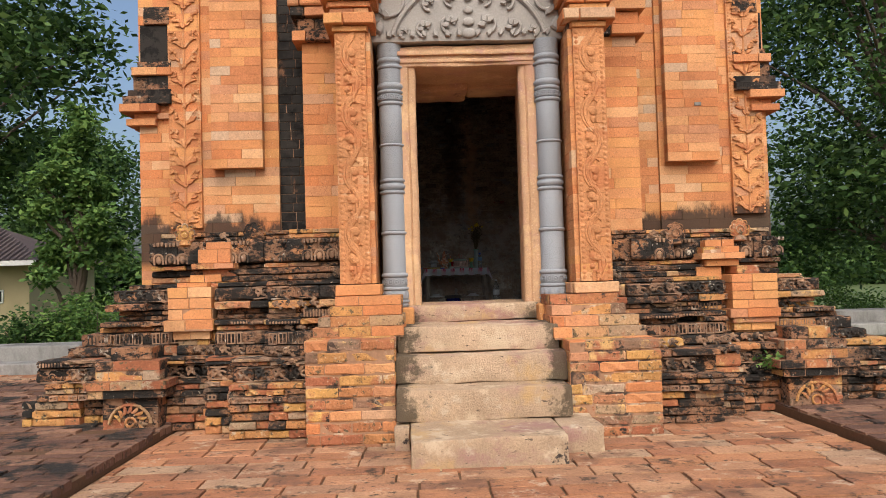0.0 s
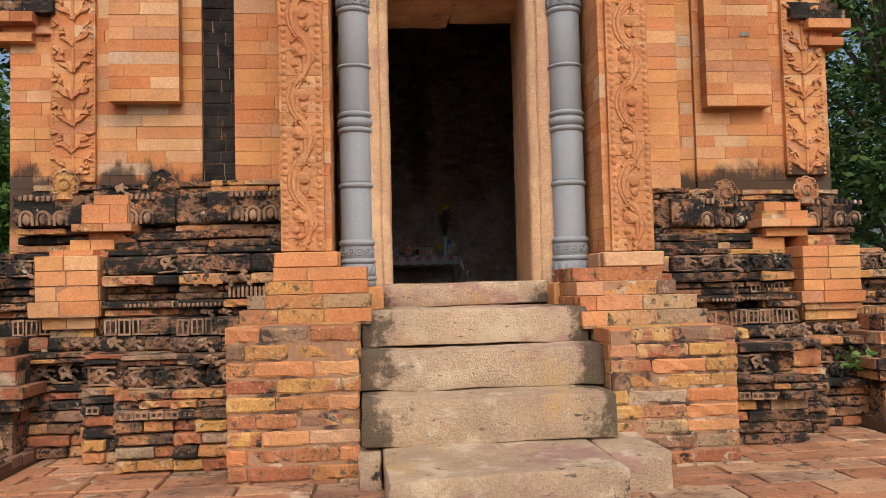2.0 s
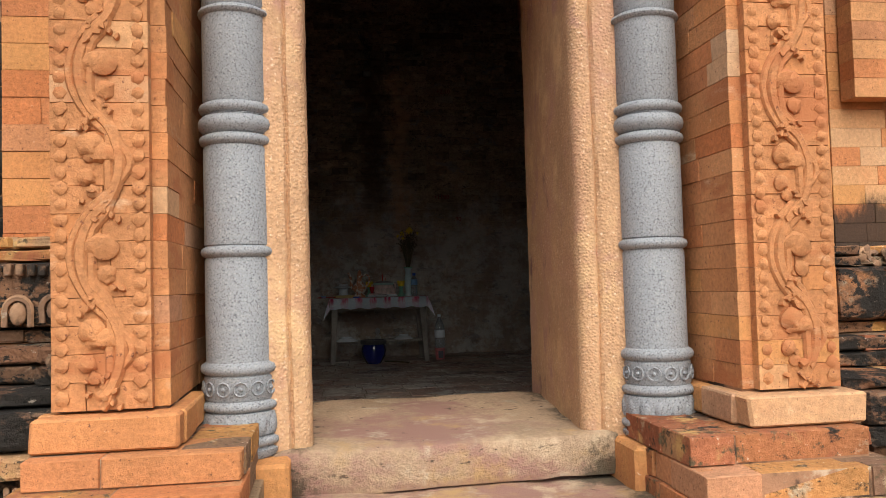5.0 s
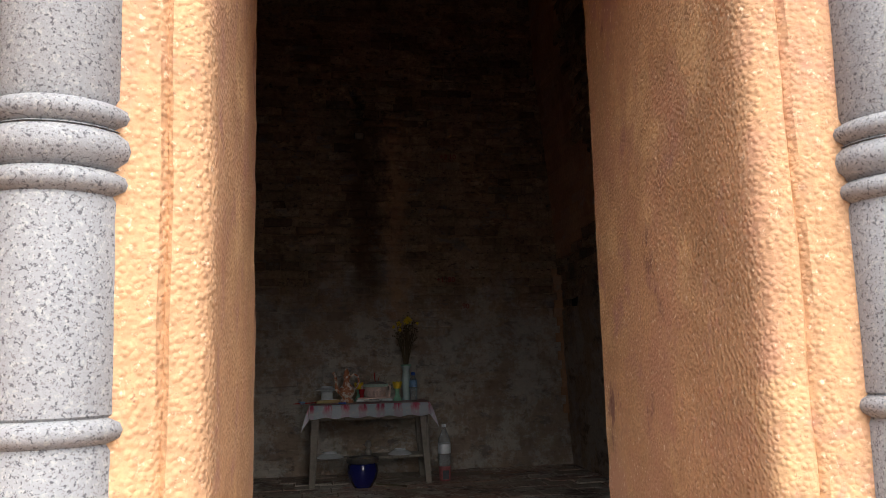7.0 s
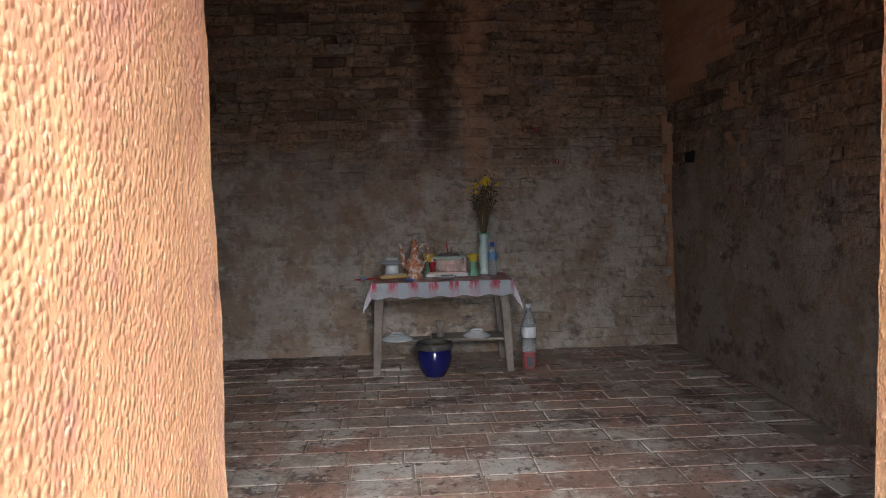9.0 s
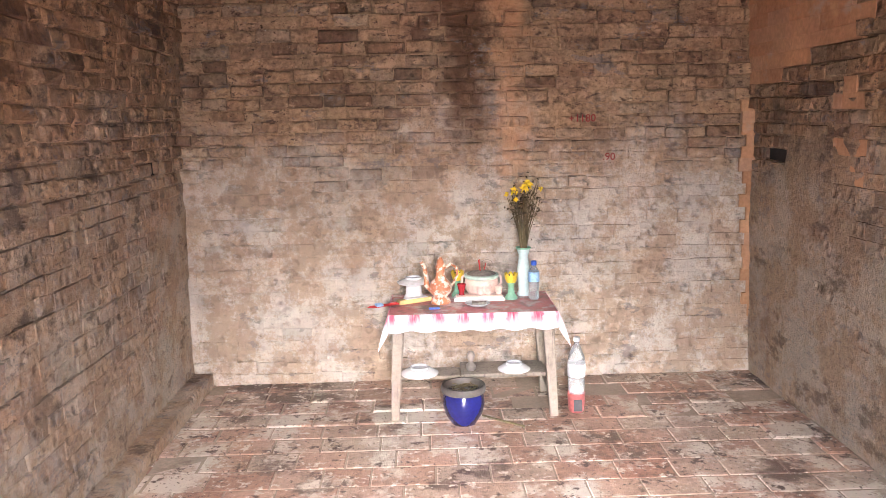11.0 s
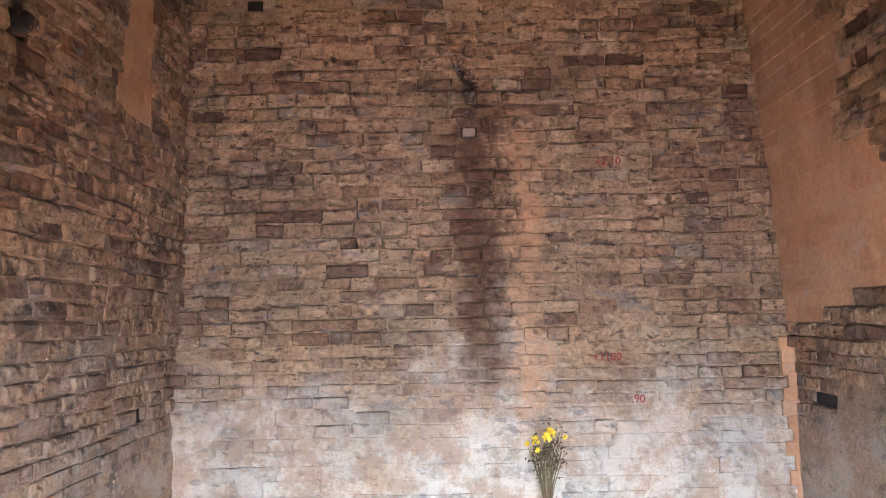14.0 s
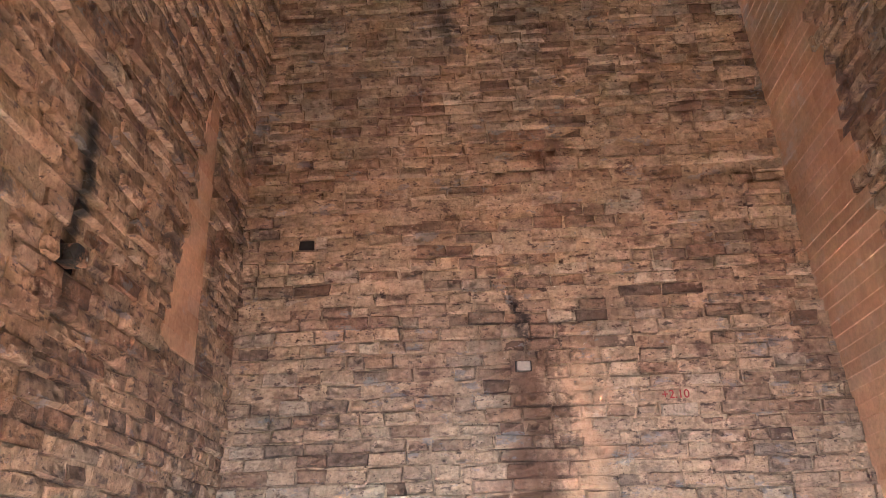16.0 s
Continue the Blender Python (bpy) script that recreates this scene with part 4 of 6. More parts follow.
def ornament_mesh(kind, h):
    if (kind, round(h, 3)) in ORNAMENT:
        return ORNAMENT[(kind, round(h, 3))]
    bm = bmesh.new()
    z0, z1 = -h / 2, h / 2
    if kind == "bead":
        for x in (0.0, 0.022):
            add_box(bm, x, x + 0.014, -0.012, 0.01, z0 + 0.008, z1 - 0.014, bevel=0.005)
    elif kind == "panel":
        add_box(bm, 0.0, 0.062, -0.010, 0.01, z0 + 0.006, z0 + 0.016)
        add_box(bm, 0.0, 0.062, -0.010, 0.01, z1 - 0.016, z1 - 0.006)
        for x in (0.0, 0.027, 0.054):
            add_box(bm, x, x + 0.009, -0.009, 0.01, z0 + 0.014, z1 - 0.014)
    elif kind in ("rosette", "scroll", "lotus", "leaf"):
        w = ORN_NAME[kind][1]
        for k in (-1, 1):
            tube(bm, arc(w * (0.5 + k * 0.2), -k * h * 0.08, h * 0.27, k * 0.4, k * 0.4 + 4.8, -0.004, n=12, shrink=0.7), 0.010, seg=5)
            drop(bm, w * (0.5 - k * 0.25), -0.006, k * h * 0.18, k * 0.7, h * 0.5, 0.014)
            drop(bm, w * 0.5, -0.006, -k * h * 0.05, k * 2.2, h * 0.42, 0.013)
        if kind in ("rosette", "lotus"):
            bmesh.ops.create_icosphere(bm, subdivisions=2, radius=h * 0.17, matrix=Matrix.Translation((w * 0.5, 0, 0)) @ Matrix.Diagonal((1, 0.5, 1, 1)))
            add_box(bm, 0, w, -0.014, 0.01, z1 - 0.016, z1 - 0.004, bevel=0.003)
            add_box(bm, 0, w, -0.014, 0.01, z0 + 0.004, z0 + 0.014, bevel=0.003)
    else:
        for k in range(3):   # row of small balusters above an arched panel
            add_box(bm, 0.008 + 0.03 * k, 0.028 + 0.03 * k, -0.016, 0.02, z1 - 0.04, z1 - 0.008, bevel=0.004)
        tube(bm, [(0.012, -0.004, z0 + 0.01), (0.012, -0.004, z0 + 0.05)] + list(reversed(arc(0.045, z0 + 0.055, 0.033, 0, math.pi, -0.004, n=8))) + [(0.078, -0.004, z0 + 0.05), (0.078, -0.004, z0 + 0.01)], 0.009, seg=5)
        bmesh.ops.create_icosphere(bm, subdivisions=2, radius=0.03, matrix=Matrix.Translation((0.045, 0.0, z0 + 0.045)) @ Matrix.Diagonal((0.75, 0.45, 1.1, 1)))
    ORNAMENT[(kind, round(h, 3))] = mesh_of(ORN_NAME[kind][0], bm, M_CARVING, True)
    return ORNAMENT[(kind, round(h, 3))]


def ornaments(parent, kind, x0, x1, yf, z0, z1):
    """A band of carved pieces; a few have broken away."""
    if kind not in ORN_NAME:
        return
    name, pitch = ORN_NAME[kind]
    x = x0 + 0.03
    while x < x1 - pitch * 0.7:
        if rng.random() > 0.12:
            ob = new(name, ornament_mesh(kind, z1 - z0))
            ob.parent = parent
            ob.matrix_local = Matrix.LocRotScale((x, yf - 0.004 + rng.uniform(-0.002, 0.005), (z0 + z1) / 2), Euler((0, rng.gauss(0, 0.03), 0)), (1, 0.3 if kind in ("panel", "bead") else 0.8, rng.uniform(0.9, 1.05)))
        x += pitch


KIND_MATS = {"brick": [M_WORN, M_STAIN], "slab": [M_STAIN, M_STAIN, M_WORN], "dark": [M_STAIN, M_STAIN, M_STAIN, M_WORN], "panel": [M_STAIN], "lotus": [M_STAIN],
             "leaf": [M_STAIN], "bead": [M_STAIN, M_STAIN, M_WORN], "rosette": [M_STAIN], "petal": [M_STAIN], "ledge": [M_WORN, M_WORN, M_STAIN]}


def base(side):
    t = thing("tower_base", "stepped brick tower base with carved bands, blackened and crumbling", "tower base", group="tower bases")
    flip = (lambda a, b: (a, b)) if side < 0 else (lambda a, b: (mirror(b), mirror(a)))
    for z0, z1, xo, yf, kind in TIERS:
        q1, q2 = (-1.59, -1.36) if z0 < 0.5 else (-1.56, -1.15) if z0 < 1.1 else (-1.24, -1.05)
        runs = [(xo, q1, yf), (q1, q2, yf - (0.16 if z0 < 1.1 else 0.08)), (q2, -0.56, yf - 0.32 if z0 < 1.1 else yf - 0.14)]
        if side > 0:
            z0, z1 = z0 * SAG, z1 * SAG
        for i, (a, b, y) in enumerate(runs):
            if z0 < 0.3:
                y = (5.90, 5.70, 5.47)[i]
            a, b = flip(a, b)
            mats = KIND_MATS[kind]
            if kind == "brick" and z0 < 0.3:
                mats = [M_WORN, M_WORN, M_STAIN] if side < 0 else [M_STAIN, M_WORN, M_STAIN]
            h = 0.065 if z1 - z0 > 0.2 else (z1 - z0) / 2 if kind in ("slab", "brick", "dark") and z1 - z0 > 0.055 else z1 - z0
            u = a
            while u < b - 1e-3:   # broken into stretches that stand out unevenly
                w = rng.uniform(0.20, 0.50)
                w = b - u if b - u - w < 0.15 else w
                mm = mats if rng.random() < 0.72 or z0 < 0.3 else rng.choice(([M_WORN], [M_STAIN], [M_STAIN, M_STAIN, M_WORN], [M_WORN, M_STAIN]))
                yy = y + max(-0.05, min(0.05, rng.gauss(0, 0.028)))
                lay(t, mm, u, u + w, yy, 0.24, z0, z1, h=h, length=0.40 if z0 > 0.3 else 0.24, jit=0.008, broken=0.10 if z0 > 0.2 else 0.03, mid=2)
                if z0 > 0.2:
                    k = kind if kind in ORN_NAME or rng.random() < 0.8 else rng.choice(("bead", "panel", "scroll"))
                    ornaments(t, k, u, u + w, yy - 0.002, z0, z1)
                u += w
            part("core", box(a + 0.04, b - 0.04, y + 0.15, 6.85, z0 - 0.005, z1 - 0.006), M_MORTAR, t)
            e = a if side < 0 else b
            lay(t, mats, y + 0.03, yf + 0.5 if i == 0 else y + 0.35, e, 0.2, z0, z1, h=h, length=0.36, side=side, jit=0.012, broken=0.08, mid=2)
        if z0 < 0.8:   # the base runs on along the flank
            e = xo if side < 0 else mirror(xo)
            lay(t, KIND_MATS[kind], yf + 0.4, 8.6, e, 0.2, z0, z1, h=0.085 if z1 - z0 > 0.2 else z1 - z0, length=0.34, side=side, jit=0.008)
        a, b = flip(xo, -2.2)
        part("core", box(min(a, b) + 0.06, max(a, b) - 0.02, yf + 0.3, 8.6, z0 - 0.005, z1 - 0.006), M_MORTAR, t)
    return t


base(-1)
base(1)


def stepped_block(name, label, rows, mats, group=""):
    """A built-up block: rows of (z0, z1, x0, x1, front)."""
    t = thing(name, label, "brick block", group=group)
    for z0, z1, x0, x1, y in rows:
        m = mats
        n = max(1, round((z1 - z0) / 0.075))
        lay(t, m, x0, x1, y, 0.3, z0, z1, h=(z1 - z0) / n, length=0.24, jit=0.003, mid=True)
        for s, e in ((1, x1), (-1, x0)):
            lay(t, m, y + 0.02, y + 0.42, e, 0.1, z0, z1, h=(z1 - z0) / n, length=0.24, side=s, jit=0.002, mid=True)
        part("core", box(x0 + 0.008, x1 - 0.008, y + 0.008, y + 0.6, z0, z1 - 0.005), M_CHEEKJOINT, t)
    return t


for s in (-1, 1):
    f = (lambda a, b: (a, b)) if s < 0 else (lambda a, b: (mirror(b), mirror(a)))
    if s < 0:
        pier = [(0.56, 0.66, -1.87, -1.64, 6.03), (0.66, 0.725, -1.90, -1.62, 6.0), (0.725, 0.81, -1.955, -1.585, 5.95), (0.81, 1.055, -1.93, -1.60, 5.98), (1.055, 1.09, -1.87, -1.64, 6.02), (1.09, 1.15, -1.80, -1.56, 6.12)]
        cap = [(1.05, 1.19, -1.71, -1.45, 6.14), (1.19, 1.235, -1.775, -1.45, 6.07), (1.235, 1.345, -1.735, -1.485, 6.11), (1.345, 1.40, -1.68, -1.485, 6.14)]
    else:
        pier = [(0.52, 0.60, 2.40, 2.68, 6.04), (0.60, 0.66, 2.37, 2.70, 6.0), (0.66, 0.70, 2.36, 2.72, 5.97), (0.70, 0.77, 2.335, 2.73, 5.95), (0.77, 1.035, 2.365, 2.725, 5.98), (1.035, 1.10, 2.43, 2.61, 6.03)]
        cap = [(0.99, 1.10, 2.155, 2.36, 6.16), (1.10, 1.155, 2.22, 2.49, 6.12), (1.155, 1.205, 2.17, 2.52, 6.07), (1.205, 1.255, 2.20, 2.49, 6.11), (1.255, 1.31, 2.23, 2.46, 6.14)]
    stepped_block("restored_block", "restored plain orange brick block on the tower base", pier, [M_CLEAN, M_BRICK, M_CLEAN, M_WORN], "restored blocks")
    stepped_block("restored_block", "restored brick cap stepping back on the tower base", cap, [M_CLEAN, M_BRICK, M_WORN], "restored blocks")
    t = stepped_block("corner_altar", "worn miniature brick shrine with a carved gable", [
        (0.05, 0.28, *f(-2.32, -1.92), 5.72), (0.28, 0.34, *f(-2.40, -1.86), 5.66), (0.34, 0.40, *f(-2.42, -1.84), 5.64), (0.40, 0.54, *f(-2.36, -1.90), 5.70), (0.54, 0.63, *f(-2.28, -1.98), 5.78)], [M_WORN, M_STAIN], "corner altars")
    bm = bmesh.new()
    cx = sum(f(-2.32, -1.92)) / 2
    for q in range(9):
        a = math.pi * q / 8
        drop(bm, cx + 0.07 * math.cos(a), 5.706, 0.10 + 0.07 * math.sin(a), a - 0.9, 0.07, 0.014)
    tube(bm, arc(cx, 0.08, 0.15, 0.1, math.pi - 0.1, 5.71, n=12), 0.012, seg=6)
    tube(bm, arc(cx, 0.10, 0.04, 0, 6, 5.71, n=12, shrink=0.4), 0.01, seg=6)
    part("gable_relief", bm, M_WORN, t, "carved leaf gable", smooth=True)
    for xx, zb in (((-1.857, 1.395), (-1.322, 1.39)) if s < 0 else ((2.018, 1.30), (2.535, 1.315))):
        bm = bmesh.new()
        bmesh.ops.create_icosphere(bm, subdivisions=3, radius=0.07, matrix=Matrix.Translation((xx, 6.215, zb + 0.075)) @ Matrix.Diagonal((0.95, 0.32, 1.1, 1)))
        for q in range(7):
            a = -0.5 + (math.pi + 1.0) * q / 6
            tube(bm, arc(xx + 0.055 * math.cos(a), zb + 0.075 + 0.058 * math.sin(a), 0.024, a - 1.9, a + 1.9, 6.205, n=8), 0.0075, seg=5)
        tube(bm, arc(xx, zb + 0.075, 0.03, 0, 6.2, 6.193, n=12), 0.007, seg=5)
        lathe(bm, [(0.04, -0.02), (0.055, -0.01), (0.05, 0.012), (0.03, 0.03)], (xx, 6.225, zb), seg=10)
        tagged(part("leaf_antefix", bm, M_WORN if xx < -1.6 or xx > 2.2 else M_STAIN, smooth=True), "small carved lotus finial on the base cornice", "antefix", "leaf antefixes")

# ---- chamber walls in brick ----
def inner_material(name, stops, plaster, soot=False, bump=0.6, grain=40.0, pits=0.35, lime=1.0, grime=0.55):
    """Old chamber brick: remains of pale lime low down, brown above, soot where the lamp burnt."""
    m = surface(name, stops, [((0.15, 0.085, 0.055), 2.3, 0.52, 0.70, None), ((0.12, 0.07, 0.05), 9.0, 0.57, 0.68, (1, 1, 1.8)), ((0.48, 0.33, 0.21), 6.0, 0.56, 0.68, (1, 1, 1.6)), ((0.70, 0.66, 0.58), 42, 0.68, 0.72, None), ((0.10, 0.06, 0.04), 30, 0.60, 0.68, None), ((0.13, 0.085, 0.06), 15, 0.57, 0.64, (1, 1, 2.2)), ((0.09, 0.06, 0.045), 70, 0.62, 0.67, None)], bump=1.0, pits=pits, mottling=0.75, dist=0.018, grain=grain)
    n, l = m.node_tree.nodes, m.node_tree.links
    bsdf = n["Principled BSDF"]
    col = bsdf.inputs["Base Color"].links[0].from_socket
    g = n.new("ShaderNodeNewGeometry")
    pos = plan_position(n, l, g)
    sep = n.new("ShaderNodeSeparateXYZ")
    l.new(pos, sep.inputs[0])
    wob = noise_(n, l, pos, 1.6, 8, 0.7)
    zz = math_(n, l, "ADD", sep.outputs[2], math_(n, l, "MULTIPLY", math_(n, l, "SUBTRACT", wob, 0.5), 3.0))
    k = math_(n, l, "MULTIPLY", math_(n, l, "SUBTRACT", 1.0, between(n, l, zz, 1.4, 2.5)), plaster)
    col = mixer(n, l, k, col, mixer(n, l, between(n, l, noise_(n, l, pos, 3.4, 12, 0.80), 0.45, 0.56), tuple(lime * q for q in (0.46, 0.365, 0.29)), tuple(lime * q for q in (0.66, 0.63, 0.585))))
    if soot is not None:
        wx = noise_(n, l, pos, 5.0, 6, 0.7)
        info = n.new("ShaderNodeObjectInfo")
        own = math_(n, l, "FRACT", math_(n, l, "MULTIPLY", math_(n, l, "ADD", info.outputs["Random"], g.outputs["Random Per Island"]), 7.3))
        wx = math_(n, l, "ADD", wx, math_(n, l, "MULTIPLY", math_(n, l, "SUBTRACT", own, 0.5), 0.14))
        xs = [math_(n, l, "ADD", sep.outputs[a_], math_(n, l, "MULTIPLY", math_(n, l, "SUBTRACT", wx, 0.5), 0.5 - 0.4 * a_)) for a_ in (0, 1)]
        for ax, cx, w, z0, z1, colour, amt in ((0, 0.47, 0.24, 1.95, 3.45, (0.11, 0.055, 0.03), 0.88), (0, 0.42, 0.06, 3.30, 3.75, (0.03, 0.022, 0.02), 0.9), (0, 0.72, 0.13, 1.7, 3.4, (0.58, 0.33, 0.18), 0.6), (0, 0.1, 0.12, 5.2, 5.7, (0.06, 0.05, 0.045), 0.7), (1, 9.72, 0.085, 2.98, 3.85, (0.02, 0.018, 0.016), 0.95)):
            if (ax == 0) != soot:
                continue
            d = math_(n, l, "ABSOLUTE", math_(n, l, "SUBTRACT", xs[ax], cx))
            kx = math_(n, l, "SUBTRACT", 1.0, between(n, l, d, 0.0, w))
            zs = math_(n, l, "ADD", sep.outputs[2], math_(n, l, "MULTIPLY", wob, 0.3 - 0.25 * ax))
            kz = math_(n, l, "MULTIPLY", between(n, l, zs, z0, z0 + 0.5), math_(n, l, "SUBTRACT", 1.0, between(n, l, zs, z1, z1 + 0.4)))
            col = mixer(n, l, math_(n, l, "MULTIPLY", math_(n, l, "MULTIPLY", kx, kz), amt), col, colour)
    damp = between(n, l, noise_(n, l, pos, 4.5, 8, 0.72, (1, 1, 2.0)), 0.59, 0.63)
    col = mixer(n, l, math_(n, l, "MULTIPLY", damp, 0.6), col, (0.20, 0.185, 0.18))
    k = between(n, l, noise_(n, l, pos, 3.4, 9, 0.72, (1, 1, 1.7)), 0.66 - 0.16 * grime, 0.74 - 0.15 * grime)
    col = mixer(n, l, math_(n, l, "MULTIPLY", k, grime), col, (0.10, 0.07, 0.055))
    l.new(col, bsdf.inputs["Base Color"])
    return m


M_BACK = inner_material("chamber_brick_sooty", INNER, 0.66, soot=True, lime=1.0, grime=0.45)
# side walls overlit by the lamp: brick, lime and mortar toned darker to compensate
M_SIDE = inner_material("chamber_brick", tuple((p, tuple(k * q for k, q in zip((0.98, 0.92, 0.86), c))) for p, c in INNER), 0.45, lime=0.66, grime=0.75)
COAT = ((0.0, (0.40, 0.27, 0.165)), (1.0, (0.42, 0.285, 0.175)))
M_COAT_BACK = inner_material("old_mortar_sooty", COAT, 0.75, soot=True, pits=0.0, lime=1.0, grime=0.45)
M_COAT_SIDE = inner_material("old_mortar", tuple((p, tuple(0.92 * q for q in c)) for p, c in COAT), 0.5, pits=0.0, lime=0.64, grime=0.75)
M_RENEWED = surface("chamber_brick_renewed", ((0.0, (0.46, 0.25, 0.14)), (0.5, (0.52, 0.30, 0.17)), (1.0, (0.50, 0.31, 0.20))), [((0.34, 0.18, 0.10), 1.7, 0.50, 0.70, (1, 1, 0.6)), ((0.58, 0.36, 0.2), 4, 0.56, 0.72, None), ((0.44, 0.33, 0.25), 2.3, 0.58, 0.68, (1, 1, 1.6)), ((0.16, 0.09, 0.06), 38, 0.68, 0.72, None)], mottling=0.45, bump=0.5)


def lean(z):
    """How far the chamber's west side has come in at a height."""
    return float(np.interp(z, [0.63, 1.6, 2.19, 2.68, 3.06, 4.7, 5.7, 7.0], [0.01, 0.02, 0.053, 0.09, 0.11, 0.115, 0.24, 0.42]))


def lean_e(z):
    """The same for the east side."""
    return float(np.interp(z, [0.63, 1.5, 2.1, 2.75, 3.4, 3.96, 4.7, 5.7, 7.0], [0.0, 0.036, 0.068, 0.118, 0.16, 0.22, 0.24, 0.29, 0.42]))


COURSE = 0.070
MARKS = (("+1180", 1.13, 2.135, 0.06), (".90", 1.285, 1.915, 0.06), ("+2.10", 1.175, 3.175, 0.06))


def near_mark(u, z):
    return any(abs(u - x) < 0.34 and -0.05 < z - zm < 0.1 for text, x, zm, size in MARKS)


HOLES = {0: ((0.375, 0.495, 3.33, 3.42), (-0.77, -0.67, 4.065, 4.135)), 1: ((10.90, 11.06, 1.91, 2.01), (9.65, 9.81, 3.30, 3.42)), -1: ((10.95, 11.24, 1.885, 1.985),)}


def mortar_coat(parent, side):
    """The bedding mortar between the bricks, smeared over them where the old coat remains."""
    cell = 0.028
    a, b = (IN_W, IN_E) if side == 0 else (IN_S, IN_N)
    nu, nz = int((b - a) / cell), int((6.95 - FLOOR) / cell)
    vs, fs, shut = [], [], []
    for j in range(nz + 1):
        z = FLOOR + cell * j
        for i in range(nu + 1):
            u = a + (b - a) * i / nu
            p = Vector((u, side * 5.0, z))
            top = 2.0 if side < 1 else 2.15 - 0.6 * (IN_N - u)
            low = max(0.0, min(1.0, (top + 0.9 * noise.noise(p * 1.3) - z) / 0.6))
            out = -0.016 + (0.032 if side else 0.011) * low + 0.009 * noise.noise(p * 2.3) + 0.006 * noise.noise(p * 11.0) + 0.004 * noise.noise(p * 17.0)
            shut.append(not any(lo < u < hi and zl - 0.01 < z < zh + 0.01 for lo, hi, zl, zh in HOLES[side]))
            if side == 0:
                if near_mark(u, z):
                    out = 0.016 * -noise.noise(Vector((u * 1.3, 0.0, z * 1.7))) - 0.002
                vs.append((u, IN_N - out + 0.003 - 0.016 * noise.noise(Vector((u * 1.3, 0.0, z * 1.7))), z))
            else:
                if side > 0 and math.hypot(u - 10.54, (z - 0.93) * 1.2) < 0.085 + 0.03 * noise.noise(p * 9):
                    out = -0.03   # where the coat has broken away
                if side < 0 and u > 10.1 and z > 2.25:
                    out = -0.035
                out += 0.02 * noise.noise(Vector((u * 1.3, side * 5.0, z * 1.7)))
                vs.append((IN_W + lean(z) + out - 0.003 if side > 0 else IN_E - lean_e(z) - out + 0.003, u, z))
    for j in range(nz):
        for i in range(nu):
            k = j * (nu + 1) + i
            q = (k, k + 1, k + nu + 2, k + nu + 1)
            if any(shut[v] for v in q):
                fs.append(q if side < 1 else tuple(reversed(q)))
    me = bpy.data.meshes.new("mortar_coat")
    me.from_pydata(vs, [], fs)
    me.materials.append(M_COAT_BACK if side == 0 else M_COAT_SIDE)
    me.polygons.foreach_set("use_smooth", [True] * len(me.polygons))
    ob = new("mortar_coat", me)
    ob.parent = parent
    tagged(ob, "pale crumbling mortar smeared between the bricks")


def renewed_spans(side, zc, end):
    """Stretches of one course that were rebuilt in smooth orange brick."""
    j = rng.uniform(-0.05, 0.05)
    if side == 0:
        return [(end - 0.075 + j * 0.5, end)] if 0.95 < zc < 2.22 else []
    if side > 0:
        return [(10.46 + 0.22 * (zc - 3.25) + j * 0.4, 10.87 + j * 0.2)] if 3.27 < zc < 4.7 else []
    got = []
    if zc > 2.32:
        edge = float(np.interp(zc, [2.32, 2.45, 2.46, 3.0, 3.15, 3.4, 3.9, 7.0], [11.0, 10.7, 10.2, 10.3, 10.62, 10.5, 10.66, 10.7]))
        got.append((edge + 1.8 * j, end + 0.05))
    elif 0.8 < zc and rng.random() < 0.6:
        got.append((10.24 + j, 10.44 - j))
    return got


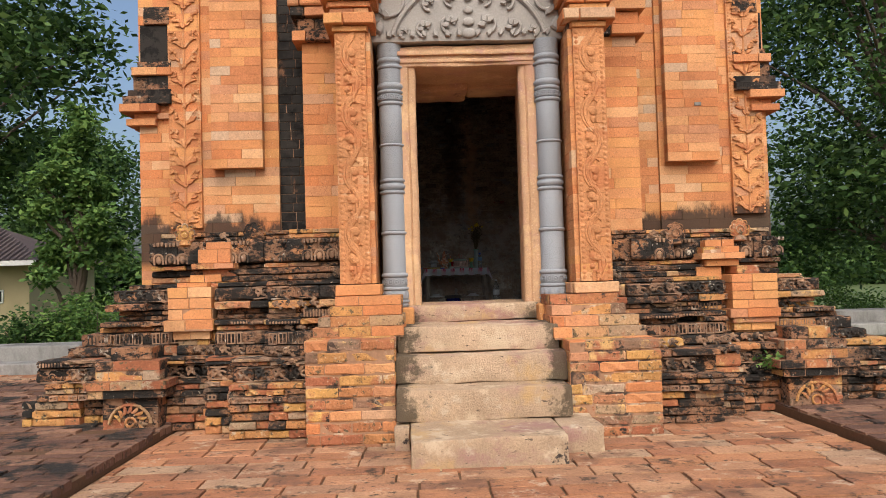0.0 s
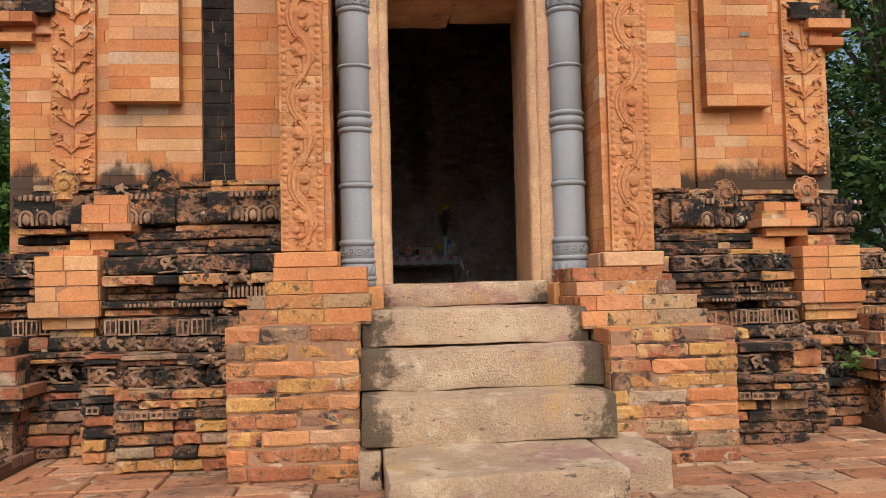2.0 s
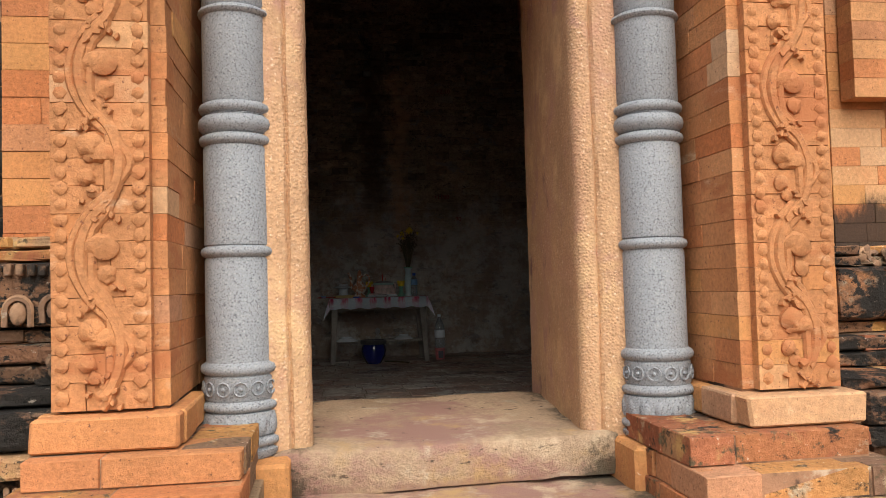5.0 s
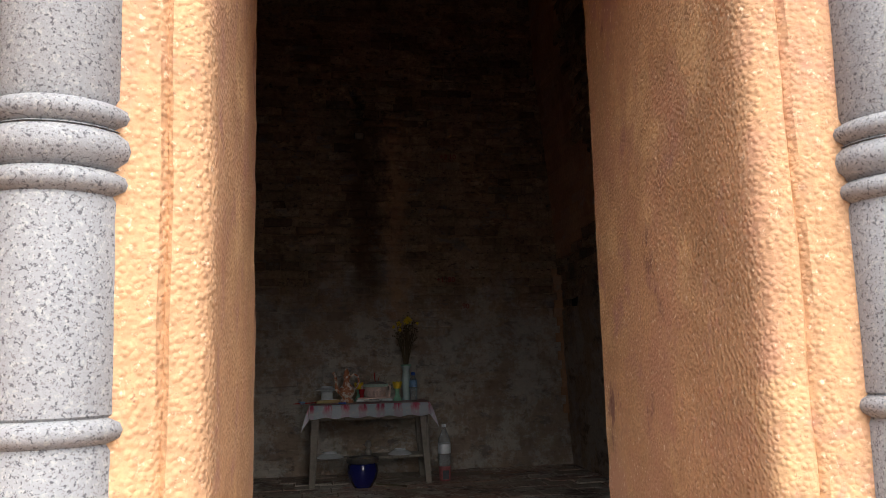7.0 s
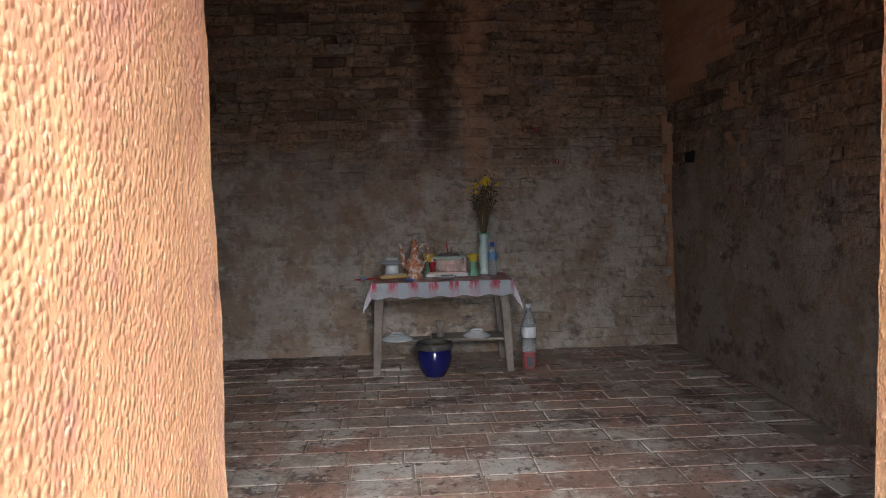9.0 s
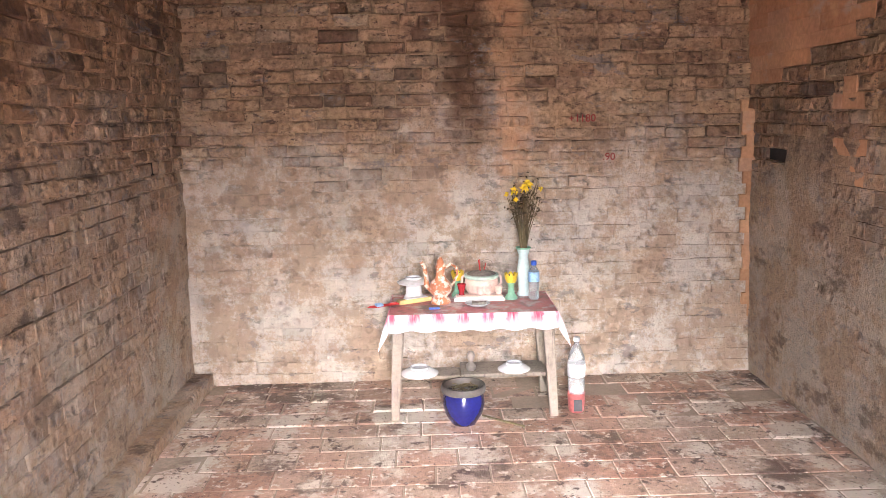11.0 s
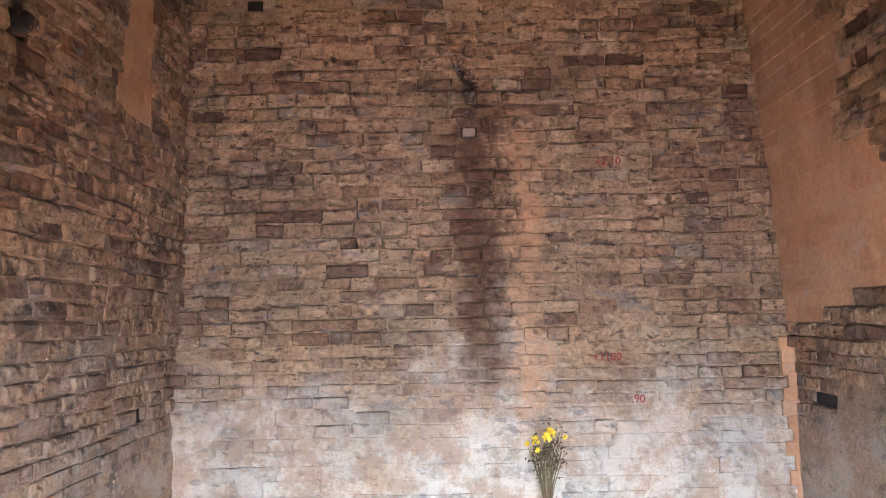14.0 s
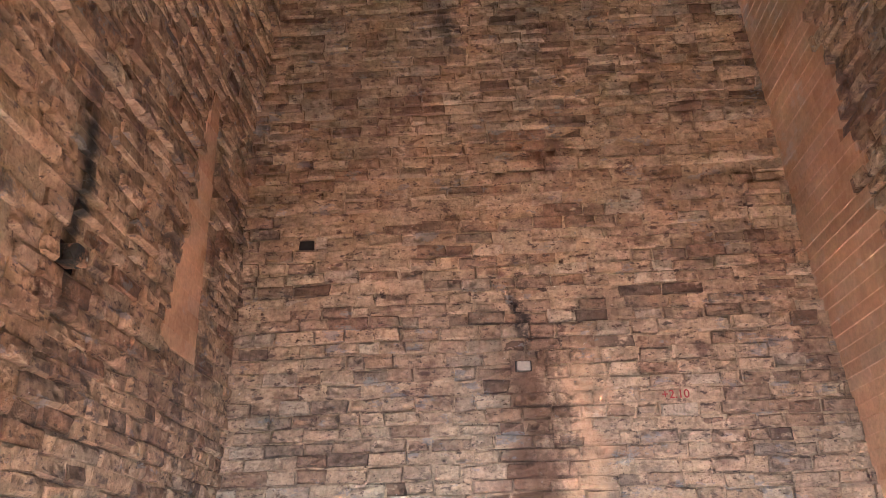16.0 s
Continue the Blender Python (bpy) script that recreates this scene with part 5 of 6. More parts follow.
def chamber_wall(parent, side):
    bulk, bulk2 = Bulk(), Bulk()
    z = FLOOR - 0.005
    while z < 6.98:
        h = COURSE * rng.uniform(0.90, 1.10)
        ins = lean(z + h / 2)
        a, b = (IN_W + ins - 0.03, IN_E - lean_e(z + h / 2) + 0.03) if side == 0 else (IN_S, IN_N)
        row_out = rng.gauss(0, 0.007)
        spans = renewed_spans(side, z + h / 2, b)
        cuts = spans + [(lo, hi) for lo, hi, zl, zh in HOLES[side] if zl < z + h / 2 < zh]
        runs, u = [], a - rng.uniform(0, 0.15)
        while u < b:
            w = rng.uniform(0.10, 0.23)
            runs.append([max(u, a), min(u + w, b), False])
            u += w
        for lo, hi in cuts:
            kept = []
            for u0, u1, r in runs:
                if u1 <= lo or u0 >= hi:
                    kept.append([u0, u1, r])
                    continue
                if u0 < lo:
                    kept.append([u0, lo, r])
                if u1 > hi:
                    kept.append([hi, u1, r])
            runs = kept
        for lo, hi in spans:
            u, hi = lo, min(hi, b)
            while u < hi - 0.01:
                w = rng.uniform(0.2, 0.36)
                runs.append([u, min(u + w, hi), True])
                u += w
        for u0, u1, renewed in runs:
            if u1 - u0 < 0.02:
                continue
            uc = (u0 + u1) / 2
            zc = z + h / 2 + 0.018 * noise.noise(Vector((uc * 1.1, side * 9.0, z * 0.6))) + rng.gauss(0, 0.0035)
            nv = noise.noise(Vector((uc * 1.3, side * 5.0, zc * 1.7)))
            smooth_zone = zc < (1.9 + 1.3 * nv if side == 0 else 1.9 + 0.6 * nv)
            calm = 0.22 if smooth_zone else 0.85
            out = calm * (row_out + rng.gauss(0, 0.010)) + 0.016 * nv - (rng.uniform(0.01, 0.035) if rng.random() < 0.07 else 0)
            if renewed:
                zc = z + h / 2
                out = -0.008 if side else 0.006
            elif side == 0 and near_mark(uc, zc):
                out = 0.0
            if side == 0:
                c, rz = (uc, IN_N - out + 0.04, zc), 0.0
                mine = 1.62 < zc < 2.55 and not renewed
            else:
                # side +1 is the west wall, which faces east
                xw = IN_W + ins if side > 0 else IN_E - lean_e(z + h / 2)
                c, rz = ((xw + out - 0.04 if side > 0 else xw - out + 0.04), uc, zc), side * math.pi / 2
                mine = uc > 9.6 and 1.45 < zc < 2.2 and not renewed
            gap = 0.0005 if renewed else rng.uniform(0.0004, 0.003) if smooth_zone else rng.uniform(0.003, 0.009)
            size = (u1 - u0 - gap, 0.08, h - gap if not renewed else h + 0.001)
            if mine:
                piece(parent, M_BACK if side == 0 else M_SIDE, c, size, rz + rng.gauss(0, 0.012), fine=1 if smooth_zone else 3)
            elif renewed:
                bulk2.brick(c, size, rz, ch=0.001, worn=0.0006)
            else:
                bulk.brick(c, size, rz + rng.gauss(0, 0.015), ch=rng.uniform(0.0006, 0.003) if smooth_zone else rng.uniform(0.004, 0.013), worn=0.003 if smooth_zone else 0.005)
        z += h
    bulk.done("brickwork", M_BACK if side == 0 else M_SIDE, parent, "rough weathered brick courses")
    mortar_coat(parent, side)
    if bulk2.v:
        bulk2.done("renewed_brickwork", M_RENEWED, parent, "smooth renewed orange brick")


def paving(parent, bulk, mat, x0, x1, y0, y1, top, lx, ly, near, gap=0.011, jit=0.0015):
    y = y0
    while y < y1:
        d = ly * rng.uniform(0.92, 1.08)
        ye = min(y + d, y1)
        x = x0 - rng.uniform(0, lx)
        while x < x1:
            w = lx * rng.uniform(0.85, 1.15)
            a, b = max(x, x0), min(x + w, x1)
            x += w
            if b - a < 0.04:
                continue
            if near(0.5 * (a + b), 0.5 * (y + ye)):
                t = 0.05
                piece(parent, mat, ((a + b) / 2, (y + ye) / 2, top - t / 2 + rng.gauss(0, jit)), (b - a - gap, ye - y - gap, t), name="paver", tilt=rng.gauss(0, 0.0018), fine=2)
            else:
                bulk.slab(a, b - gap, y, ye - gap, top - 0.04, top + rng.gauss(0, jit * 0.5))
        y = ye


# ---- trees, plants and the house beyond ----
M_BARK = surface("bark", ((0.0, (0.10, 0.075, 0.055)), (1.0, (0.14, 0.105, 0.08))), [((0.22, 0.20, 0.17), 5, 0.55, 0.75, None)], bump=0.8)


def leaf_material(name, dark, light, warm):
    m, n, l = nodes_of(name)
    b = n["Principled BSDF"]
    g = n.new("ShaderNodeNewGeometry")
    r = ramp(n, ((0.0, dark), (0.6, light), (1.0, warm)))
    l.new(g.outputs["Random Per Island"], r.inputs[0])
    l.new(r.outputs[0], b.inputs["Base Color"])
    b.inputs["Roughness"].default_value = 0.6
    b.inputs["Specular IOR Level"].default_value = 0.2
    tr = n.new("ShaderNodeBsdfTranslucent")
    l.new(r.outputs[0], tr.inputs[0])
    mx = n.new("ShaderNodeMixShader")
    mx.inputs[0].default_value = 0.18
    l.new(b.outputs[0], mx.inputs[1])
    l.new(tr.outputs[0], mx.inputs[2])
    l.new(mx.outputs[0], n["Material Output"].inputs[0])
    return m


M_LEAF = leaf_material("leaf_green", (0.035, 0.08, 0.02), (0.095, 0.18, 0.04), (0.17, 0.26, 0.06))
M_LEAF_DARK = leaf_material("leaf_dark", (0.015, 0.036, 0.010), (0.045, 0.095, 0.022), (0.12, 0.19, 0.05))


def leaves(centres, per, size, seed, squash=0.7):
    """Many single folded leaves round clump centres (x, y, z, radius)."""
    r = np.random.RandomState(seed)
    vs, fs = [], []
    for cx, cy, cz, rad in centres:
        p = r.normal(size=(per, 3)) * rad * 0.5 * np.array([1, 1, squash]) + np.array([cx, cy, cz])
        d = r.normal(size=(per, 3))
        d[:, 2] = d[:, 2] * 0.5 - 0.25
        d /= np.linalg.norm(d, axis=1)[:, None]
        w = np.cross(d, r.normal(size=(per, 3)))
        w /= np.linalg.norm(w, axis=1)[:, None] + 1e-9
        s = size * r.uniform(0.6, 1.3, size=(per, 1))
        k = len(vs)
        quad = np.stack([p, p + d * s * 0.5 + w * s * 0.24, p + d * s, p + d * s * 0.5 - w * s * 0.24], axis=1)
        vs.extend(map(tuple, quad.reshape(-1, 3)))
        fs.extend((k + 4 * i, k + 4 * i + 1, k + 4 * i + 2, k + 4 * i + 3) for i in range(per))
    me = bpy.data.meshes.new("crown")
    me.from_pydata(vs, [], fs)
    return me


def tree(x, y, height, spread, seed, mat, low=0.35, clumps=46, per=520, size=0.16, label="leafy tree with a dense dark green crown"):
    r = random.Random(seed)
    t = thing("tree", label, "tree", (x, y, ground_z(y)))
    bm = bmesh.new()
    trunk = [(0.15 * math.sin(k * 0.9 + seed), 0.12 * math.cos(k + seed), height * 0.62 * k / 7) for k in range(8)]
    tube(bm, trunk, [0.2 * height / 8 * (1 - 0.09 * k) for k in range(8)], seg=9)
    part("trunk", bm, M_BARK, t, smooth=True)
    cs = []
    for k in range(clumps):
        a, q = r.uniform(0, 2 * math.pi), r.uniform(0, 1) ** 0.5
        hz = height * (low + (1 - low) * r.uniform(0, 1))
        rr = spread * q * math.sin(math.pi * min(0.97, max(0.12, 0.15 + 0.8 * (hz / height - low) / (1 - low)))) ** 0.6
        cs.append((rr * math.cos(a), rr * math.sin(a), hz, spread * r.uniform(0.22, 0.4)))
    for c in cs[::4]:
        s = trunk[min(7, max(2, int(7 * c[2] / height)))]
        mid = ((s[0] + c[0]) / 2, (s[1] + c[1]) / 2, (s[2] + c[2]) / 2 + 0.2)
        part("limb", tube(bmesh.new(), [s, mid, c[:3]], [0.06, 0.04, 0.015], seg=6), M_BARK, t, smooth=True)
    me = leaves(cs, per, size, seed)
    me.materials.append(mat)
    crown = new("crown", me)
    crown.parent = t
    return t


tree(-6.5, 15.0, 5.0, 0.78, 3, M_LEAF, low=0.16, clumps=40, per=300, size=0.13)
tree(-15.5, 34, 8, 4.0, 4, M_LEAF_DARK, low=0.42, clumps=60, per=380, size=0.26, label="tall tree with a dark spreading crown")
tree(-10.4, 17.0, 10, 3.3, 14, M_LEAF_DARK, low=0.46, clumps=64, per=360, size=0.22, label="tall tree with a dark overhanging crown")
tree(9.0, 14.5, 9.5, 3.3, 5, M_LEAF_DARK, low=0.24, clumps=105, per=380, size=0.15, label="large tree with drooping dark green branches")
tree(14.0, 21, 9, 4.2, 6, M_LEAF, low=0.14, clumps=60, per=300, size=0.18)
for k in range(13):
    tree(-60 + 12 * k + rng.uniform(-3, 3), 75 + rng.uniform(-6, 8), rng.uniform(4.6, 6.0), 5.5, 30 + k, M_LEAF_DARK, low=0.1, clumps=20, per=260, size=0.7, label="distant green tree on the horizon")

# clipped hedge and spiky plant
hedge = thing("hedge", "clipped dark green hedge along the terrace", "hedge", (12.6, 17.6, ground_z(17.6)))
r = random.Random(1)
part("stem", box(-4.5, 6, -0.25, 0.25, 0, 0.8), M_BARK, hedge)
me = leaves([(r.uniform(-4.6, 6), r.uniform(-0.35, 0.35), r.uniform(0.15, 0.95), 0.28) for _ in range(120)], 160, 0.08, 9)
me.materials.append(M_LEAF)
crown = new("foliage", me)
crown.parent = hedge
M_AGAVE = plain("agave", (0.10, 0.17, 0.10), 0.5)


def agave(x, y, s):
    t = thing("agave_plant", "spiky grey-green agave plant", "plant", (x, y, ground_z(y)), "agaves")
    for k in range(22):
        a, e = k * 2.4, 0.35 + 1.1 * (k % 7) / 7
        d = Vector((math.cos(a) * math.cos(e), math.sin(a) * math.cos(e), math.sin(e)))
        part("leaf", tube(bmesh.new(), [d * s * q + Vector((0, 0, -0.12 * s * q * q)) for q in (0, 0.3, 0.6, 0.85, 1.0)], [0.035 * s, 0.06 * s, 0.05 * s, 0.025 * s, 0.004], seg=5, flat=0.3), M_AGAVE, t, smooth=True)
    return t


agave(9.0, 16.2, 0.75)
agave(-8.45, 15.6, 0.7)


def shrub(x, y, h, seed, mat, label):
    t = thing("shrub", label, "shrub", (x, y, ground_z(y)))
    r = random.Random(seed)
    for k in range(5):
        a = k * 1.3
        part("stem", tube(bmesh.new(), [(0, 0, 0), (0.12 * math.cos(a), 0.12 * math.sin(a), h * 0.4), (0.3 * math.cos(a), 0.3 * math.sin(a), h * 0.8)], [0.02, 0.015, 0.006], seg=5), M_BARK, t)
    me = leaves([(r.uniform(-0.5, 0.5) * h, r.uniform(-0.4, 0.4) * h, h * r.uniform(0.15, 0.95), 0.32 * h) for _ in range(22)], 170, 0.09, seed)
    me.materials.append(mat)
    c = new("foliage", me)
    c.parent = t


shrub(-7.2, 17.6, 1.1, 21, M_LEAF, "low green garden shrub")
shrub(-6.6, 13.2, 0.9, 22, M_LEAF_DARK, "dark low garden shrub")
shrub(-5.6, 13.6, 1.3, 23, M_LEAF, "leafy green garden shrub by the terrace")
shrub(10.4, 19.6, 1.3, 24, M_LEAF, "low green garden shrub")

# concrete terrace edges
for name, x0, x1, y0 in (("concrete_terrace", -16, -4.6, 10.2), ("concrete_terrace", 6.2, 18, 12.6)):
    t = thing(name, "grey concrete terrace edge with a step, stained", "terrace", group="concrete terraces")
    part("step", box(x0, x1, y0, y0 + 0.8, -0.06, 0.14, bevel=0.015), M_CONC, t)
    part("edge", box(x0, x1, y0 + 0.45, y0 + 1.1, 0.0, 0.33, bevel=0.015), M_CONC, t)

# house
M_YELLOW = surface("yellow_render", ((0.0, (0.36, 0.30, 0.17)), (1.0, (0.38, 0.32, 0.19))), [((0.22, 0.18, 0.11), 1.0, 0.6, 0.85, None)], bump=0.1, mottling=0.15)
M_ROOF = surface("roof_tile", ((0.0, (0.08, 0.06, 0.06)), (1.0, (0.12, 0.09, 0.085))), bump=0.2)
M_DARKGLASS_SHADE = plain("dark_glass_and_shade", (0.02, 0.022, 0.025), 0.15)
M_WHITE = plain("white_paint", (0.75, 0.73, 0.68), 0.5)
house = thing("house", "low yellow rendered house with a dark tiled roof", "house", (-14.3, 25.5, ground_z(25.5)))
part("wall", box(-4.5, 1.7, 0, 5, 0, 2.75), M_YELLOW, house)
part("plinth", box(-4.52, 1.72, -0.03, 5, 0, 0.3), M_CONC, house)
part("eave_board", box(-5.1, 2.25, -0.75, -0.68, 2.62, 2.78), M_WHITE, house)
bm = bmesh.new()
vs = [bm.verts.new(p) for p in ((-5.1, -0.75, 2.78), (2.25, -0.75, 2.78), (2.25, 5.6, 2.78), (-5.1, 5.6, 2.78), (-2.2, 2.4, 4.1), (-0.6, 2.4, 4.1))]
for f in ((0, 1, 5, 4), (1, 2, 5), (2, 3, 4, 5), (3, 0, 4), (3, 2, 1, 0)):
    bm.faces.new([vs[i] for i in f])
roof = part("roof", bm, M_ROOF, house, "dark brown tiled hip roof")
bm = bmesh.new()
for k in range(36):
    x = -5.0 + 0.2 * k
    q = max(0.0, min(1.0, 1 - abs(x + 1.4) / 3.7))
    tube(bm, [(x, -0.77, 2.80), (x, -0.77 + 3.15 * min(1, q * 1.25 + 0.05), 2.80 + 1.33 * min(1, q * 1.25 + 0.05))], 0.04, seg=5)
part("tile_ridge", bm, M_ROOF, roof)
w = part("window", box(0.55, 0.90, -0.05, 0.02, 1.45, 1.88, bevel=0.01), M_WHITE, house, "white framed window")
part("pane", box(0.60, 0.85, -0.056, -0.04, 1.50, 1.83), M_DARKGLASS_SHADE, w)
d = part("door", box(-1.2, 0.35, -0.05, 0.02, 0.0, 2.1, bevel=0.01), M_WHITE, house, "dark open doorway")
# dark flat panel stands in for the unlit room behind the doorway
part("opening", box(-1.1, 0.25, -0.056, -0.04, 0.0, 2.02), M_DARKGLASS_SHADE, d)

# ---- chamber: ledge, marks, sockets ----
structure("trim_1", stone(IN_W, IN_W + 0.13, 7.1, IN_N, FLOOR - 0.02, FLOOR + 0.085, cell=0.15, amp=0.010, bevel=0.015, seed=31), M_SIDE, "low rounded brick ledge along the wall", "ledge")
# near-black blocks added in the sockets stand in for the shade of deep holes
M_SOCKET_SHADE = plain("soot", (0.022, 0.018, 0.015), 0.95, bump=0.4)
for side, wall in ((1, wall_west), (-1, wall_east), (0, wall_north)):
    for lo, hi, zl, zh in HOLES[side]:
        xw = IN_W + lean((zl + zh) / 2) if side > 0 else IN_E - lean_e((zl + zh) / 2)
        a, b = sorted((xw - side * 0.055, xw - side * 0.16))
        ends = (a, b, lo - 0.03, hi + 0.03) if side else (lo - 0.03, hi + 0.03, IN_N + 0.055, IN_N + 0.073)
        part("socket_lining", stone(*ends, zl - 0.035, zh + 0.035, cell=0.05, amp=0.005, bevel=0.006), M_SOCKET_SHADE, wall, "dark beam socket in the wall", smooth=True)
M_PALESTONE = plain("pale_stone", (0.28, 0.23, 0.18), 0.8, bump=0.4)
tagged(part("socket_stone", stone(0.40, 0.47, 11.405, 11.47, 3.35, 3.40, cell=0.03, amp=0.004, bevel=0.008), M_PALESTONE), "pale broken stone set in a sooty wall socket", "stone")
tagged(part("socket_stone", stone(-1.12, -1.045, 9.68, 9.76, 3.33, 3.39, cell=0.03, amp=0.004, bevel=0.008), M_STAIN), "dark broken stone set in a sooty wall socket", "stone")
M_REDPAINT = plain("red_paint", (0.26, 0.015, 0.015), 0.7, vary=0.4)
for text, x, z, size in MARKS:
    cu = bpy.data.curves.new("painted_mark", "FONT")
    cu.body, cu.size, cu.extrude, cu.align_x = text, size, 0.001, "CENTER"
    cu.materials.append(M_REDPAINT)
    ob = new("painted_mark", cu)
    ob.matrix_basis = pose(x, IN_N - 0.016, z, 90, 0, 0)
    tagged(ob, "dark red painted level mark on the brick wall", "wall mark", "level marks")

# ---- altar table ----
M_WOOD = surface("grey_wood", ((0.0, (0.30, 0.26, 0.22)), (1.0, (0.38, 0.33, 0.28))), [((0.10, 0.08, 0.07), 6, 0.5, 0.75, (6, 6, 0.6)), ((0.42, 0.38, 0.34), 9, 0.58, 0.75, (8, 8, 0.7))], rough=0.8, grain=60)
TT = 1.195
table = thing("altar_table", "small weathered grey wooden table", "table", (0.46, 10.95, FLOOR))
tx, ty, tz = table.location
part("tabletop", box(0.045 - tx, 0.875 - tx, 10.75 - ty, 11.19 - ty, TT - 0.025 - tz, TT - tz, bevel=0.004), M_WOOD, table)
for sx in (-1, 1):
    for y0 in (-0.13, 0.19):
        bm = bmesh.new()
        xs = sx * 0.385
        top = add_box(bm, xs - 0.03, xs + 0.03, y0 - 0.025, y0 + 0.025, 0.0, TT - 0.025 - tz, bevel=0.004)
        for v in bm.verts:
            k = 1 - v.co.z / 0.54
            v.co.x += sx * 0.03 * k
            v.co.y += (-0.03 if y0 < 0 else 0.02) * k
            if v.co.z < 0.08:
                v.co.x = xs + sx * 0.03 * k + (v.co.x - xs - sx * 0.03 * k) * 0.7
        part("leg", bm, M_WOOD, table)
    part("side_apron", box(sx * 0.385 - 0.012, sx * 0.385 + 0.012, -0.11, 0.17, 0.44, 0.538), M_WOOD, table)
    part("side_rail", box(sx * 0.40 - 0.014, sx * 0.40 + 0.014, -0.13, 0.20, 0.13, 0.165), M_WOOD, table)
part("front_apron", box(-0.36, 0.36, -0.135, -0.115, 0.46, 0.538), M_WOOD, table)
part("back_apron", box(-0.36, 0.36, 0.185, 0.205, 0.46, 0.538), M_WOOD, table)
part("shelf_board", box(-0.06, 0.40, -0.02, 0.20, 0.165, 0.185, bevel=0.004), M_WOOD, table)
part("shelf_board", box(-0.40, -0.064, -0.02, 0.13, 0.163, 0.181, bevel=0.004), M_WOOD, table)
SHELF = FLOOR + 0.185


def cloth_material():
    m, n, l = nodes_of("printed_cloth")
    b = n["Principled BSDF"]
    tc = n.new("ShaderNodeNewGeometry")
    sep = n.new("ShaderNodeSeparateXYZ")
    here = plan_position(n, l, tc)
    l.new(here, sep.inputs[0])
    fuzz = noise_(n, l, here, 30, 5, 0.65)
    x = math_(n, l, "ADD", sep.outputs[0], math_(n, l, "MULTIPLY", math_(n, l, "SUBTRACT", fuzz, 0.5), 0.05))
    wave = math_(n, l, "SINE", math_(n, l, "MULTIPLY", x, 2 * math.pi / 0.125))
    spots = between(n, l, wave, -0.25, 0.45)
    weave = between(n, l, noise_(n, l, here, 24, 3, 0.5, (3.0, 1.0, 0.5)), 0.3, 0.62)
    high = between(n, l, sep.outputs[2], 1.135, 1.185)
    k = math_(n, l, "MULTIPLY", math_(n, l, "MULTIPLY", spots, high), weave)
    lilac = mixer(n, l, math_(n, l, "MULTIPLY", spots, 0.6), (0.78, 0.82, 0.90), (0.84, 0.62, 0.76))
    lilac = mixer(n, l, between(n, l, noise_(n, l, here, 45, 3, 0.5), 0.5, 0.7), lilac, (0.88, 0.88, 0.92))
    col = mixer(n, l, k, lilac, (0.80, 0.11, 0.24))
    l.new(col, b.inputs["Base Color"])
    b.inputs["Roughness"].default_value = 0.45
    return m


M_CLOTH = cloth_material()
M_CLOTHTOP = surface("worn_cloth", ((0.0, (0.58, 0.20, 0.21)), (1.0, (0.60, 0.21, 0.22))), [((0.26, 0.17, 0.16), 7, 0.48, 0.62, None), ((0.62, 0.50, 0.50), 9, 0.48, 0.62, None)], rough=0.4, bump=0.1)
cloth = thing("tablecloth", "pink and white printed tablecloth, grimy on top", "tablecloth", (0.46, 10.95, TT))
bm = bmesh.new()
nx = 40
top_f, top_b = [], []
for i in range(nx + 1):
    x = -0.428 + 0.856 * i / nx
    top_f.append(bm.verts.new((x, -0.212, 0.006)))
    top_b.append(bm.verts.new((x, 0.248, 0.006)))
for i in range(nx):
    bm.faces.new((top_f[i], top_f[i + 1], top_b[i + 1], top_b[i]))
bm.free()
part("top_sheet", box(-0.428, 0.428, -0.212, 0.248, 0.003, 0.0075, bevel=0.002), M_CLOTHTOP, cloth, "grimy dark red top")
bm = bmesh.new()
rows_ = []
for j in range(5):
    f = j / 4
    row = []
    for i in range(nx + 1):
        x = -0.43 + 0.86 * i / nx
        edge = max(0.0, (abs(x) - 0.40) / 0.03)
        d = 0.092 + 0.006 * math.sin(i * 0.9)
        row.append(bm.verts.new((x * (1 + 0.012 * f), -0.213 - 0.006 * math.sin(math.pi * f) - 0.003 * math.sin(i * 0.7) * f, 0.008 - d * f)))
    rows_.append(row)
for a, b in zip(rows_, rows_[1:]):
    for i in range(nx):
        bm.faces.new((a[i], b[i], b[i + 1], a[i + 1]))
bmesh.ops.solidify(bm, geom=bm.faces[:], thickness=0.002)
part("front_hang", bm, M_CLOTH, cloth, "pink printed front hem", smooth=True)
HEM = ((-0.212, 0.433, -0.216, -0.088), (-0.212, 0.450, -0.236, -0.115), (-0.211, 0.472, -0.250, -0.145), (-0.209, 0.486, -0.256, -0.168), (-0.20, 0.484, -0.225, -0.155), (-0.16, 0.470, -0.16, -0.125), (-0.08, 0.456, -0.08, -0.10), (0.04, 0.452, 0.04, -0.088), (0.15, 0.447, 0.15, -0.094), (0.246, 0.450, 0.252, -0.09))
